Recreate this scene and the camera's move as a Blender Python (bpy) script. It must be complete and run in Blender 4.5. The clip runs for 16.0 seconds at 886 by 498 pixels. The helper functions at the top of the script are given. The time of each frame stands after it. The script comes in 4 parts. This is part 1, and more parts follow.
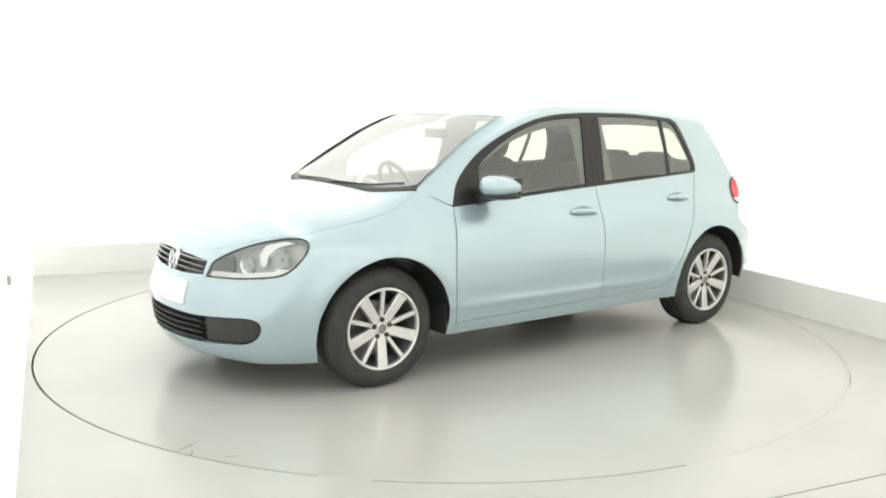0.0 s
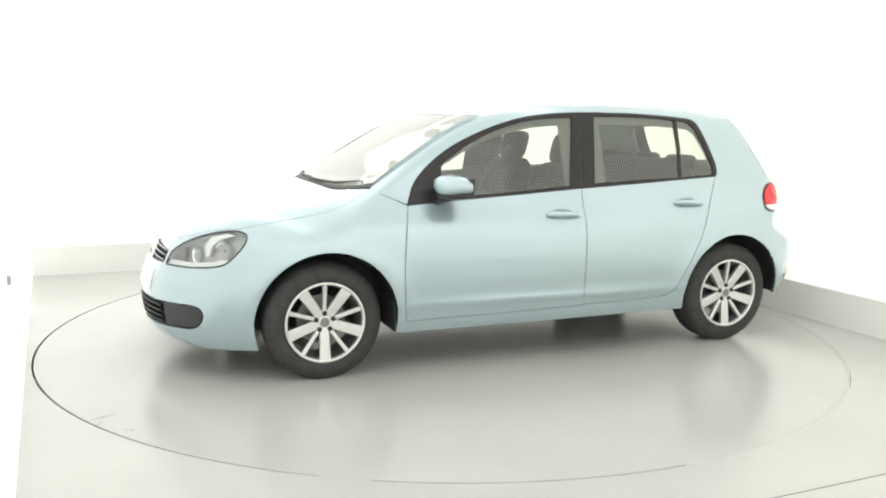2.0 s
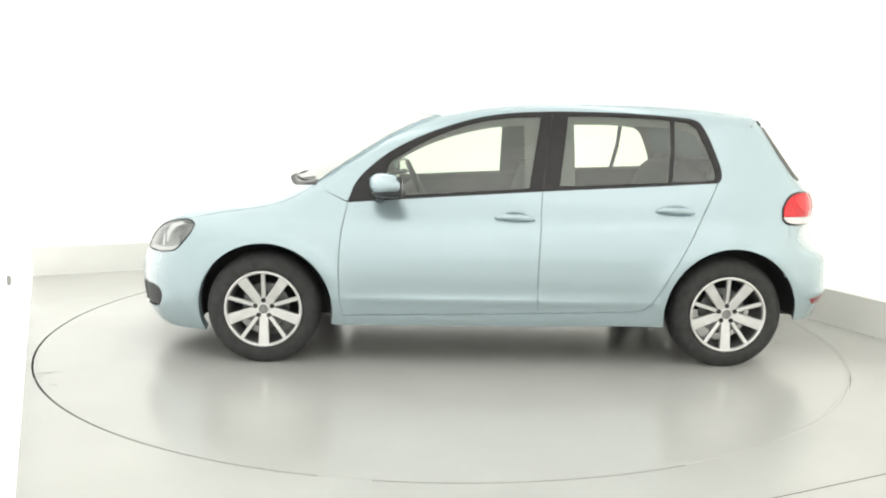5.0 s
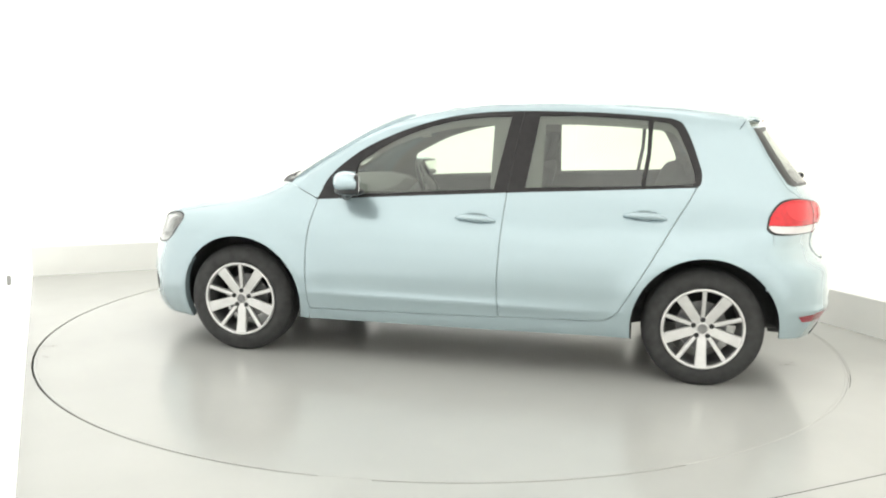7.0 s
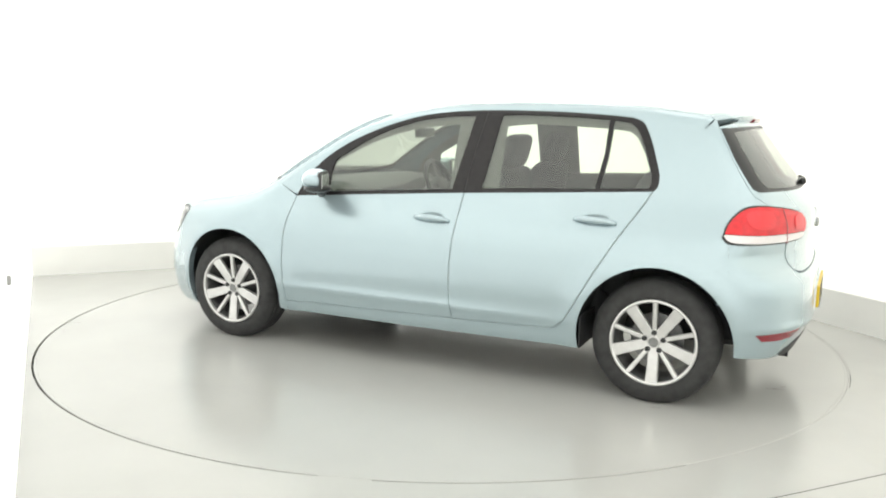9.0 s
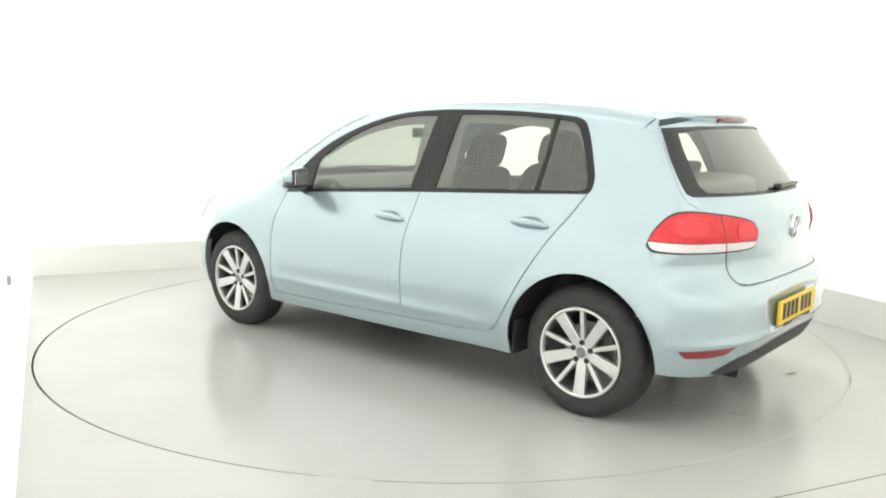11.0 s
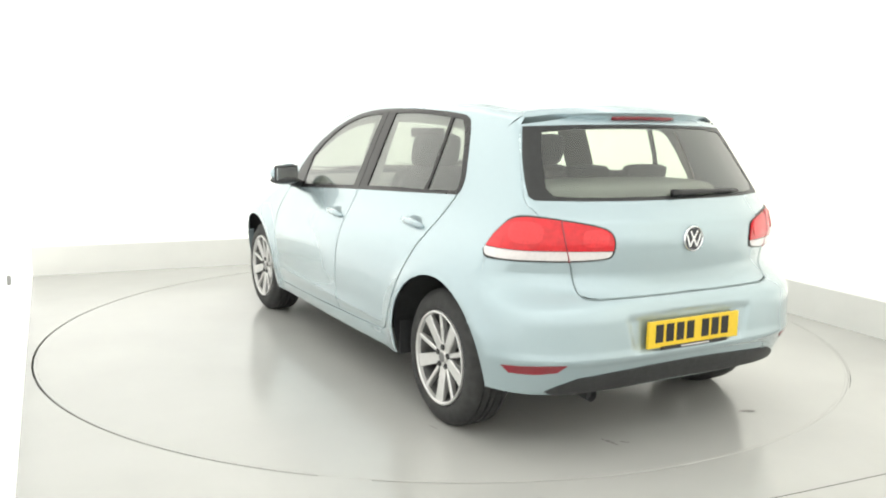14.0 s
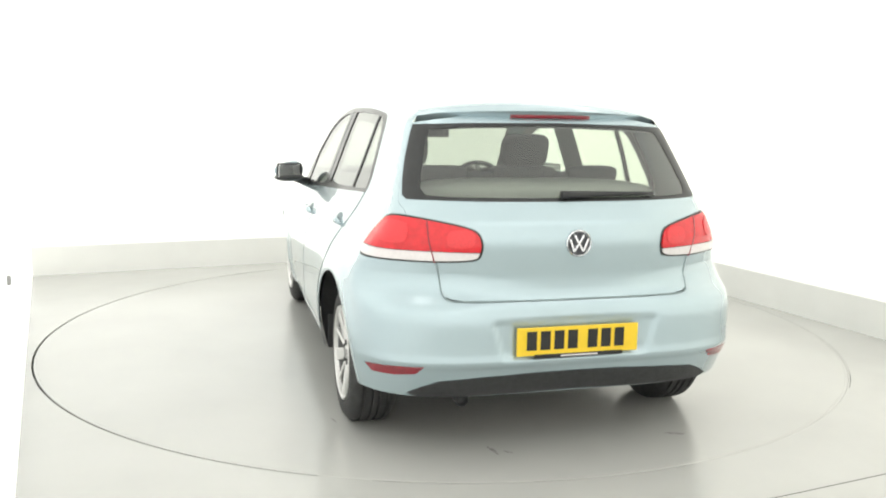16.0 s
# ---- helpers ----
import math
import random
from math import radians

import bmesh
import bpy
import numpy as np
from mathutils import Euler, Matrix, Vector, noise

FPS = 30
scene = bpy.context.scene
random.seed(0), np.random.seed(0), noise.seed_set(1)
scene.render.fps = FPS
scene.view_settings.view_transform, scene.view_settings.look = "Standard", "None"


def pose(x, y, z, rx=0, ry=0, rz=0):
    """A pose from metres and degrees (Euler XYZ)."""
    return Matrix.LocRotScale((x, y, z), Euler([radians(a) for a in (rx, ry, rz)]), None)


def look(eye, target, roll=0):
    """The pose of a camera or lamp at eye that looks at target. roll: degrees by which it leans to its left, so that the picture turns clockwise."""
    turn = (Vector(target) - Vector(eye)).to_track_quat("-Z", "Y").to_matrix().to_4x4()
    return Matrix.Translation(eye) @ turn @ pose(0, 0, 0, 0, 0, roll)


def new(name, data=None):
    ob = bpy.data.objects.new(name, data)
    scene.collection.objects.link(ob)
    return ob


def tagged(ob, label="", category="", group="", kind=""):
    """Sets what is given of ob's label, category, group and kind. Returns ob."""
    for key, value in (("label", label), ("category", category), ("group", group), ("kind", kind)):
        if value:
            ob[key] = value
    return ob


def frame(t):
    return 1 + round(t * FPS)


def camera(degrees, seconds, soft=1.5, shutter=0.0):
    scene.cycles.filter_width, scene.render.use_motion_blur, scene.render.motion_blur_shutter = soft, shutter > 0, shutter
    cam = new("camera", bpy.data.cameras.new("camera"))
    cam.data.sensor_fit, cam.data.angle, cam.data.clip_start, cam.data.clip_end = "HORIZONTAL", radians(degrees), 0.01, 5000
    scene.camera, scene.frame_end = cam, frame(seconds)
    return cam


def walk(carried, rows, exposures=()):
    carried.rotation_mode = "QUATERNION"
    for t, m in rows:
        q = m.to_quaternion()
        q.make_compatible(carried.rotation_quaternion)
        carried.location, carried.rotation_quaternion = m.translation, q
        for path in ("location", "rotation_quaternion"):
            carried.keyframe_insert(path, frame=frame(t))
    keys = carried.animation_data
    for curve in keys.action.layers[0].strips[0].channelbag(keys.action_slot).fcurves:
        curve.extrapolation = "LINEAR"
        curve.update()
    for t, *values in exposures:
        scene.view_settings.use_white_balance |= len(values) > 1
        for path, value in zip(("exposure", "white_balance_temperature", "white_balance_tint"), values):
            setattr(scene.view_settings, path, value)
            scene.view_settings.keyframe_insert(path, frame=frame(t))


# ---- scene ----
cam = camera(54.74, 16.0, soft=2.0)
EYE = (0.0, -5.516, 1.3785)
PITCH, ROLL = -8.90, 1.02
view = pose(*EYE, 90 + PITCH, 0, 0.006) @ pose(0, 0, 0, 0, 0, ROLL)
walk(cam, [(0.0, view), (16.0, view)])

# ---- light ----
scene.view_settings.exposure = 0.02
world = bpy.data.worlds.new("studio_dark")
scene.world = world
world.use_nodes = True
world.node_tree.nodes["Background"].inputs["Color"].default_value = (0.9, 0.95, 1.0, 1)
world.node_tree.nodes["Background"].inputs["Strength"].default_value = 0.05
ROOM_TURN = 24.0
ROOM = pose(0, 0, 0, 0, 0, ROOM_TURN)
U_LEFT, U_RIGHT, V_BACK, V_FRONT, CEILING = -2.48, 2.535, 2.69, -7.2, 3.6


def area_lamp(name, u, v, z, su, sv, watts, tint, aim=None):
    data = bpy.data.lights.new(name, "AREA")
    data.shape, data.size, data.size_y, data.energy, data.color = "RECTANGLE", su, sv, watts, tint
    ob = new(name, data)
    ob.matrix_world = ROOM @ (pose(u, v, z) if aim is None else look((u, v, z), aim))
    return ob


# two unseen side strips, added for highlights at assumed places
area_lamp("ceiling_light", -1.25, 0.3, CEILING - 0.12, 0.3, 4.4, 7, (1.0, 0.98, 0.93))
area_lamp("ceiling_light", 1.25, 0.3, CEILING - 0.12, 0.3, 4.4, 7, (1.0, 0.98, 0.93))
area_lamp("ceiling_light", 0.0, 2.62, CEILING - 0.12, 4.2, 0.22, 9, (1.0, 0.98, 0.93))
# unseen panel over the near floor, added without a known source
area_lamp("ceiling_light", 0.0, -4.6, CEILING - 0.12, 3.6, 1.6, 9, (1.0, 0.98, 0.93))


# ---- materials ----
def material(name, color, rough=0.5, metal=0.0, vary=0.06, scale=6.0, bump=0.0, bump_scale=60.0, coat=0.0, coat_rough=0.04, spec=0.5, emit=0.0):
    m = bpy.data.materials.new(name)
    m.use_nodes = True
    nt = m.node_tree
    b = nt.nodes["Principled BSDF"]
    b.inputs["Roughness"].default_value = rough
    b.inputs["Metallic"].default_value = metal
    b.inputs["Coat Weight"].default_value = coat
    b.inputs["Coat Roughness"].default_value = coat_rough
    b.inputs["Specular IOR Level"].default_value = spec
    b.inputs["Base Color"].default_value = (*color, 1)
    co = nt.nodes.new("ShaderNodeTexCoord")
    if vary:
        n = nt.nodes.new("ShaderNodeTexNoise")
        n.inputs["Scale"].default_value, n.inputs["Detail"].default_value = scale, 6
        r = nt.nodes.new("ShaderNodeValToRGB")
        r.color_ramp.elements[0].position, r.color_ramp.elements[1].position = 0.3, 0.7
        r.color_ramp.elements[0].color = (*[c * (1 - vary) for c in color], 1)
        r.color_ramp.elements[1].color = (*[min(1, c * (1 + vary)) for c in color], 1)
        nt.links.new(co.outputs["Object"], n.inputs["Vector"])
        nt.links.new(n.outputs["Fac"], r.inputs["Fac"])
        nt.links.new(r.outputs["Color"], b.inputs["Base Color"])
    if bump:
        n2 = nt.nodes.new("ShaderNodeTexNoise")
        n2.inputs["Scale"].default_value, n2.inputs["Detail"].default_value = bump_scale, 4
        bp = nt.nodes.new("ShaderNodeBump")
        bp.inputs["Strength"].default_value, bp.inputs["Distance"].default_value = bump, 0.004
        nt.links.new(co.outputs["Object"], n2.inputs["Vector"])
        nt.links.new(n2.outputs["Fac"], bp.inputs["Height"])
        nt.links.new(bp.outputs["Normal"], b.inputs["Normal"])
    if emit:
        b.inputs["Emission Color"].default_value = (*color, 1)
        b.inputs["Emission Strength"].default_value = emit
    return m


def pane_material(name, tint, gloss_rough=0.02, gloss=0.09, haze=0.065):
    """Thin glass: tinted transparency with white haze imitating reflected light, under an angle-dependent gloss."""
    m = bpy.data.materials.new(name)
    m.use_nodes = True
    nt = m.node_tree
    nt.nodes.remove(nt.nodes["Principled BSDF"])
    out = nt.nodes["Material Output"]
    add = nt.nodes.new
    tr, gl, df = add("ShaderNodeBsdfTransparent"), add("ShaderNodeBsdfGlossy"), add("ShaderNodeBsdfDiffuse")
    mix, haze_mix, lw, power, rng = add("ShaderNodeMixShader"), add("ShaderNodeMixShader"), add("ShaderNodeLayerWeight"), add("ShaderNodeMath"), add("ShaderNodeMapRange")
    tr.inputs["Color"].default_value = (*tint, 1)
    gl.inputs["Roughness"].default_value = gloss_rough
    df.inputs["Color"].default_value = (0.75, 0.76, 0.74, 1)
    lw.inputs["Blend"].default_value = 0.5
    power.operation = "POWER"
    power.inputs[1].default_value = 3.2
    rng.inputs["To Min"].default_value, rng.inputs["To Max"].default_value = gloss, 0.95
    haze_mix.inputs["Fac"].default_value = haze
    nt.links.new(lw.outputs["Facing"], power.inputs[0])
    nt.links.new(power.outputs[0], rng.inputs["Value"])
    nt.links.new(rng.outputs["Result"], mix.inputs["Fac"])
    nt.links.new(tr.outputs["BSDF"], haze_mix.inputs[1])
    nt.links.new(df.outputs["BSDF"], haze_mix.inputs[2])
    nt.links.new(haze_mix.outputs["Shader"], mix.inputs[1])
    nt.links.new(gl.outputs["BSDF"], mix.inputs[2])
    nt.links.new(mix.outputs["Shader"], out.inputs["Surface"])
    return m


PAINT = material("ice_blue_paint", (0.405, 0.505, 0.545), 0.27, 0.55, 0.03, 900.0, coat=1.0, coat_rough=0.012)
# darkened body paint: the shade of the handle recesses as a colour
RECESS_SHADE = material("paint_in_recess_shade", (0.22, 0.28, 0.30), 0.5, vary=0.05)
BLACK = material("black_trim", (0.02, 0.021, 0.022), 0.35, vary=0.15, scale=30)
GLOSS_BLACK = material("gloss_black_trim", (0.022, 0.020, 0.021), 0.16, vary=0.12, scale=30, spec=0.3)
PLASTIC = material("dark_plastic", (0.03, 0.031, 0.032), 0.55, vary=0.2, scale=40, bump=0.2, bump_scale=300)
SEAM = material("dark_gap", (0.22, 0.275, 0.285), 0.7, vary=0.2)
RUBBER = material("tyre_rubber", (0.035, 0.035, 0.035), 0.75, vary=0.25, scale=25, bump=0.25, bump_scale=120)
ALLOY = material("silver_alloy", (0.70, 0.695, 0.685), 0.30, 0.7, 0.07, 20)
# darker than the rim's alloy: shade inside the wheel put into the colour
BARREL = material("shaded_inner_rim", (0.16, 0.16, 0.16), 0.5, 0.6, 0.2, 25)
CHROME = material("chrome", (0.75, 0.76, 0.78), 0.12, 1.0, 0.03, 20)
STEEL = material("brake_steel", (0.25, 0.25, 0.25), 0.45, 0.9, 0.2, 30)
FABRIC = material("charcoal_cloth", (0.05, 0.052, 0.055), 0.9, vary=0.2, scale=25)
INTERIOR = material("grey_interior_plastic", (0.21, 0.213, 0.21), 0.7, vary=0.15, scale=30, bump=0.2, bump_scale=300)
PILLAR = material("grey_pillar_trim", (0.13, 0.128, 0.125), 0.85, vary=0.1, scale=40)
SHELF = material("grey_shelf_cloth", (0.30, 0.30, 0.295), 0.9, vary=0.08, scale=40)
HEADLINER = material("pale_headliner", (0.45, 0.45, 0.43), 0.95, vary=0.06, scale=40)
GLASS = pane_material("green_tinted_glass", (0.85, 0.915, 0.825), 0.01, 0.095, 0.03)
# strong haze here stands for the bright ceiling mirrored in the windscreen
SCREEN = pane_material("windscreen_glass", (0.85, 0.905, 0.83), 0.012, 0.19, 0.33)
LENS = pane_material("clear_lens", (0.93, 0.95, 0.95), 0.012, 0.09, 0.05)
RED_LENS = material("red_lens", (0.66, 0.016, 0.025), 0.2, 0.0, 0.12, 40, coat=0.2)
WHITE_LENS = material("clear_reversing_lens", (0.74, 0.70, 0.70), 0.12, 0.1, 0.06, 80, coat=0.6)
DARK_RED = material("dark_red_reflector", (0.25, 0.018, 0.03), 0.2, 0.0, 0.1, 80, coat=0.5)
BRAKE_RED = material("smoked_red_lens", (0.20, 0.014, 0.024), 0.2, 0.0, 0.1, 80, coat=0.4)
LAMP_GREY = material("lamp_housing", (0.36, 0.36, 0.355), 0.42, 0.5, 0.1, 20)
YELLOW = material("yellow_plate", (0.85, 0.58, 0.03), 0.4, vary=0.03, scale=40)
WHITE_PLATE = material("white_plate", (0.88, 0.88, 0.87), 0.4, vary=0.03, scale=40)
SCUFF = material("grey_scuff", (0.27, 0.265, 0.25), 0.7, vary=0.4, scale=60)
SOCKET = material("grey_socket_plastic", (0.35, 0.35, 0.34), 0.5, vary=0.05)
# front plate print paled in colour, as if bleached by strong light
PLATE_GREY = material("washed_out_plate_print", (0.78, 0.77, 0.77), 0.5, vary=0.05)
BADGE_GREY = material("dark_badge_field", (0.06, 0.062, 0.068), 0.3, 0.7, 0.05)
BRIGHT_RED = material("bright_red_chamber", (0.74, 0.028, 0.038), 0.18, 0.0, 0.1, 120, coat=0.3)
INK = material("black_ink", (0.012, 0.012, 0.012), 0.5, vary=0.1)
MIRROR = material("mirror_glass", (0.85, 0.86, 0.86), 0.02, 1.0, 0.0)
# emission added to the unseen ceiling and front wall as even fill
CEIL = material("unseen_self_lit_white", (0.82, 0.82, 0.80), 0.8, vary=0.02, scale=1.2, bump=0.05, bump_scale=40, emit=0.66)
# walls glow by added emission, to stay pure white and fill the room
WALL = material("self_lit_white_wall", (0.86, 0.86, 0.835), 0.8, vary=0.012, scale=0.9, bump=0.05, bump_scale=40, emit=0.62)
# left wall emits more, to brighten the car's nose
WALL_LEFT = material("brighter_self_lit_white_wall", (0.86, 0.86, 0.84), 0.8, vary=0.012, scale=0.9, bump=0.05, bump_scale=40, emit=0.74)
WALL_CREAM = material("self_lit_cream_wall", (0.86, 0.85, 0.795), 0.8, vary=0.012, scale=0.9, bump=0.05, bump_scale=40, emit=0.60)
PLINTH = material("off_white_plinth", (0.86, 0.86, 0.83), 0.55, vary=0.03, scale=2.5, bump=0.05)
FLOOR = material("pale_grey_painted_floor", (0.483, 0.484, 0.462), 0.22, vary=0.045, scale=1.6, bump=0.03, bump_scale=30)
DISC = material("pale_grey_turntable_paint", (0.483, 0.484, 0.462), 0.20, vary=0.04, scale=1.4, bump=0.03, bump_scale=30)
GROOVE = material("dark_floor_joint", (0.05, 0.05, 0.045), 0.8, vary=0.2)


# ---- mesh helpers ----
def smooth_mesh(name, verts, faces, mats, normals=None):
    me = bpy.data.meshes.new(name)
    me.from_pydata([tuple(map(float, v)) for v in verts], [], [tuple(map(int, f)) for f in faces])
    for m in mats if isinstance(mats, (list, tuple)) else [mats]:
        me.materials.append(m)
    me.shade_smooth()
    if normals is not None:
        me.normals_split_custom_set_from_vertices([tuple(map(float, n)) for n in normals])
    me.update()
    return me


def part(name, bm, mat, parent, label="", smooth=False, tilt=None):
    me = bpy.data.meshes.new(name)
    bm.to_mesh(me)
    bm.free()
    me.materials.append(mat)
    if smooth:
        me.shade_smooth()
        if tilt:
            me.set_sharp_from_angle(angle=radians(tilt))
    ob = new(name, me)
    ob.parent = parent
    if label:
        tagged(ob, label)
    return ob


def mesh_part(name, me, parent, label=""):
    ob = new(name, me)
    ob.parent = parent
    if label:
        tagged(ob, label)
    return ob


def box_bm(x0, x1, y0, y1, z0, z1, bevel=0.0, segments=2):
    bm = bmesh.new()
    bmesh.ops.create_cube(bm, size=1, matrix=Matrix.Translation(((x0 + x1) / 2, (y0 + y1) / 2, (z0 + z1) / 2)) @ Matrix.Diagonal((x1 - x0, y1 - y0, z1 - z0, 1)))
    if bevel:
        bmesh.ops.bevel(bm, geom=bm.edges[:], offset=bevel, segments=segments, affect="EDGES", profile=0.5)
    return bm


def lathe_bm(profile, m, steps=48, close=False):
    """Turns (radius, along) pairs round the local z axis."""
    bm = bmesh.new()
    rings = []
    for r, h in profile:
        rings.append([bm.verts.new(m @ Vector((r * math.cos(2 * math.pi * k / steps), r * math.sin(2 * math.pi * k / steps), h))) for k in range(steps)])
    pairs = list(zip(rings, rings[1:])) + ([(rings[-1], rings[0])] if close else [])
    for a, b in pairs:
        for k in range(steps):
            bm.faces.new((a[k], a[(k + 1) % steps], b[(k + 1) % steps], b[k]))
    bmesh.ops.recalc_face_normals(bm, faces=bm.faces[:])
    return bm


def tube_bm(points, radius, sides=8):
    bm = bmesh.new()
    pts = [Vector(p) for p in points]
    rings = []
    for i, p in enumerate(pts):
        d = (pts[min(i + 1, len(pts) - 1)] - pts[max(i - 1, 0)]).normalized()
        a = d.cross(Vector((0.02, 0.05, 1)))
        a.normalize()
        b = d.cross(a)
        r = radius[i] if isinstance(radius, (list, tuple)) else radius
        rings.append([bm.verts.new(p + r * (a * math.cos(2 * math.pi * k / sides) + b * math.sin(2 * math.pi * k / sides))) for k in range(sides)])
    for q, w in zip(rings, rings[1:]):
        for k in range(sides):
            bm.faces.new((q[k], q[(k + 1) % sides], w[(k + 1) % sides], w[k]))
    bm.faces.new(rings[0])
    bm.faces.new(rings[-1])
    bmesh.ops.recalc_face_normals(bm, faces=bm.faces[:])
    return bm


# ---- the car's outer surface: one smooth implicit form ----
def table(pairs, sigma):
    """A smooth function through a few (place, value) pairs."""
    xs, ys = zip(*sorted(pairs))
    lo, hi = xs[0] - 1, xs[-1] + 1
    g = np.linspace(lo, hi, 4000)
    v = np.interp(g, xs, ys)
    s0, s1 = (ys[1] - ys[0]) / (xs[1] - xs[0]), (ys[-1] - ys[-2]) / (xs[-1] - xs[-2])
    v = np.where(g < xs[0], ys[0] + (g - xs[0]) * s0, np.where(g > xs[-1], ys[-1] + (g - xs[-1]) * s1, v))
    w = max(1, int(sigma / (g[1] - g[0]) * 3))
    k = np.exp(-0.5 * (np.arange(-w, w + 1) / (w / 3)) ** 2)
    pad = np.concatenate([v[0] + (v[1] - v[0]) * np.arange(-w, 0), v, v[-1] + (v[-1] - v[-2]) * np.arange(1, w + 1)])
    v = np.convolve(pad, k / k.sum(), "valid")
    return lambda q: np.interp(q, g, v)


SIDE = table([(0.12, 0.77), (0.2, 0.815), (0.25, 0.836), (0.31, 0.849), (0.4, 0.864), (0.5, 0.873), (0.62, 0.872), (0.72, 0.86), (0.80, 0.832), (0.85, 0.802), (0.9, 0.777), (0.95, 0.757), (1.0, 0.739), (1.1, 0.702), (1.2, 0.668), (1.3, 0.632), (1.4, 0.592), (1.5, 0.55)], 0.025)
TAPER_LOW = table([(-2.1, -0.14), (-1.95, -0.10), (-1.75, -0.055), (-1.6, -0.03), (-1.3, -0.005), (-0.9, 0), (0, 0), (0.6, -0.014), (0.9, -0.028), (1.1, -0.024), (1.3, -0.018), (1.45, -0.036), (1.6, -0.08), (1.75, -0.13), (1.9, -0.19), (2.1, -0.28)], 0.08)
TAPER_UP = table([(-2.1, -0.15), (-1.65, -0.055), (-1.24, -0.022), (-0.8, -0.005), (-0.2, 0), (0.3, -0.008), (0.83, -0.03), (1.2, -0.05), (2, -0.1)], 0.08)
PROFILE = [(-2.0, 1.30), (-1.75, 1.38), (-1.63, 1.420), (-1.47, 1.460), (-1.15, 1.498), (-0.82, 1.515), (-0.48, 1.519), (-0.14, 1.510), (0.1, 1.486), (0.3, 1.449), (0.45, 1.402), (0.6, 1.338), (0.8, 1.224), (1.0, 1.104), (1.16, 1.003), (1.3, 0.979), (1.45, 0.962), (1.6, 0.937), (1.75, 0.897), (1.87, 0.835), (1.96, 0.76), (2.04, 0.66), (2.12, 0.5)]
CENTRE, CENTRE_SOFT = table(PROFILE, 0.025), table(PROFILE, 0.13)
NOSE = table([(0.05, 1.9), (0.13, 2.04), (0.18, 2.10), (0.24, 2.13), (0.32, 2.145), (0.42, 2.148), (0.5, 2.135), (0.56, 2.115), (0.62, 2.10), (0.68, 2.085), (0.8, 2.06), (1.2, 2.0)], 0.02)
TAIL = table([(0.12, -1.70), (0.2, -1.83), (0.27, -1.90), (0.35, -1.94), (0.395, -1.96), (0.415, -1.981), (0.45, -1.974), (0.58, -1.97), (0.64, -1.955), (0.68, -1.928), (0.74, -1.926), (0.82, -1.937), (0.89, -1.944), (0.96, -1.925), (1.03, -1.872), (1.1, -1.818), (1.2, -1.738), (1.3, -1.66), (1.4, -1.582), (1.5, -1.5)], 0.009)
KEEL = table([(-2.0, 0.258), (-1.85, 0.245), (-1.6, 0.205), (-1.0, 0.21), (0, 0.205), (1.0, 0.195), (1.5, 0.152), (1.8, 0.145), (2.0, 0.145), (2.1, 0.155)], 0.06)
ARCHES = ((1.278, 0.308, 0.372), (-1.290, 0.308, 0.374))


def half_width(x, z):
    up = np.clip((z - 0.82) / 0.2, 0, 1)
    up = up * up * (3 - 2 * up)
    w = 0.022 + SIDE(z) + TAPER_LOW(x) * (1 - up) + TAPER_UP(x) * up
    for ax, az, ar in ARCHES:
        r = np.hypot(x - ax, z - az)
        w = w + 0.016 * np.exp(-(((r - 0.39) / 0.07) ** 2)) * np.clip((0.85 - z) / 0.2, 0, 1)
    # crease below the door handles and step above the sill
    w = w + 0.009 * np.exp(-(((z - 0.375) / 0.028) ** 2)) * np.exp(-((x / 0.9) ** 4))
    return w


def top_height(x, y):
    bonnet = np.clip((x - 0.3) / 0.9, 0, 1)
    edge = np.clip((np.abs(y) - 0.46) / 0.24, 0, 1)
    edge = edge * edge * (3 - 2 * edge) * np.exp(-(((x - 1.05) / 0.42) ** 4))
    z = CENTRE(x) * (1 - edge) + CENTRE_SOFT(x) * edge
    return z - (0.25 - 0.02 * bonnet) * np.abs(y) ** 2.2


def smax(a, b, k):
    h = np.maximum(k - np.abs(a - b), 0) / k
    return np.maximum(a, b) + h * h * k / 4


def car_form(x, y, z):
    ay = np.abs(y)
    low = np.clip((z - 0.6) / 0.15, 0, 1)
    low = low * low * (3 - 2 * low)
    tail = TAIL(z) + (0.53 * ay ** 5.2) * (1 - low) + (0.48 * ay ** 2.65) * low
    # shallow number-plate recess
    dent = lambda v, lo, hi, s: 1 / (1 + np.exp(-(v - lo) / s)) / (1 + np.exp((v - hi) / s))
    tail = tail + 0.010 * dent(z, 0.432, 0.588 - 0.02 * ay, 0.004) * dent(y, -0.36 + 0.3 * (0.6 - z), 0.36 - 0.3 * (0.6 - z), 0.006)
    f = smax(ay - half_width(x, z), z - top_height(x, y), 0.05 + 0.05 * np.clip((x - 0.8) / 0.4, 0, 1))
    f = smax(f, x - NOSE(z) + 0.575 * ay ** 2.05, 0.07)
    f = smax(f, tail - x, 0.06)
    return smax(f, KEEL(x) - z, 0.03)


def cast(start, end):
    """First points of the form along lines from outside (start) to inside (end)."""
    a, b = np.zeros(len(start)), np.ones(len(start))
    for _ in range(34):
        m = (a + b) / 2
        p = start + (end - start) * m[:, None]
        out = car_form(p[:, 0], p[:, 1], p[:, 2]) > 0
        a, b = np.where(out, m, a), np.where(out, b, m)
    return start + (end - start) * a[:, None]


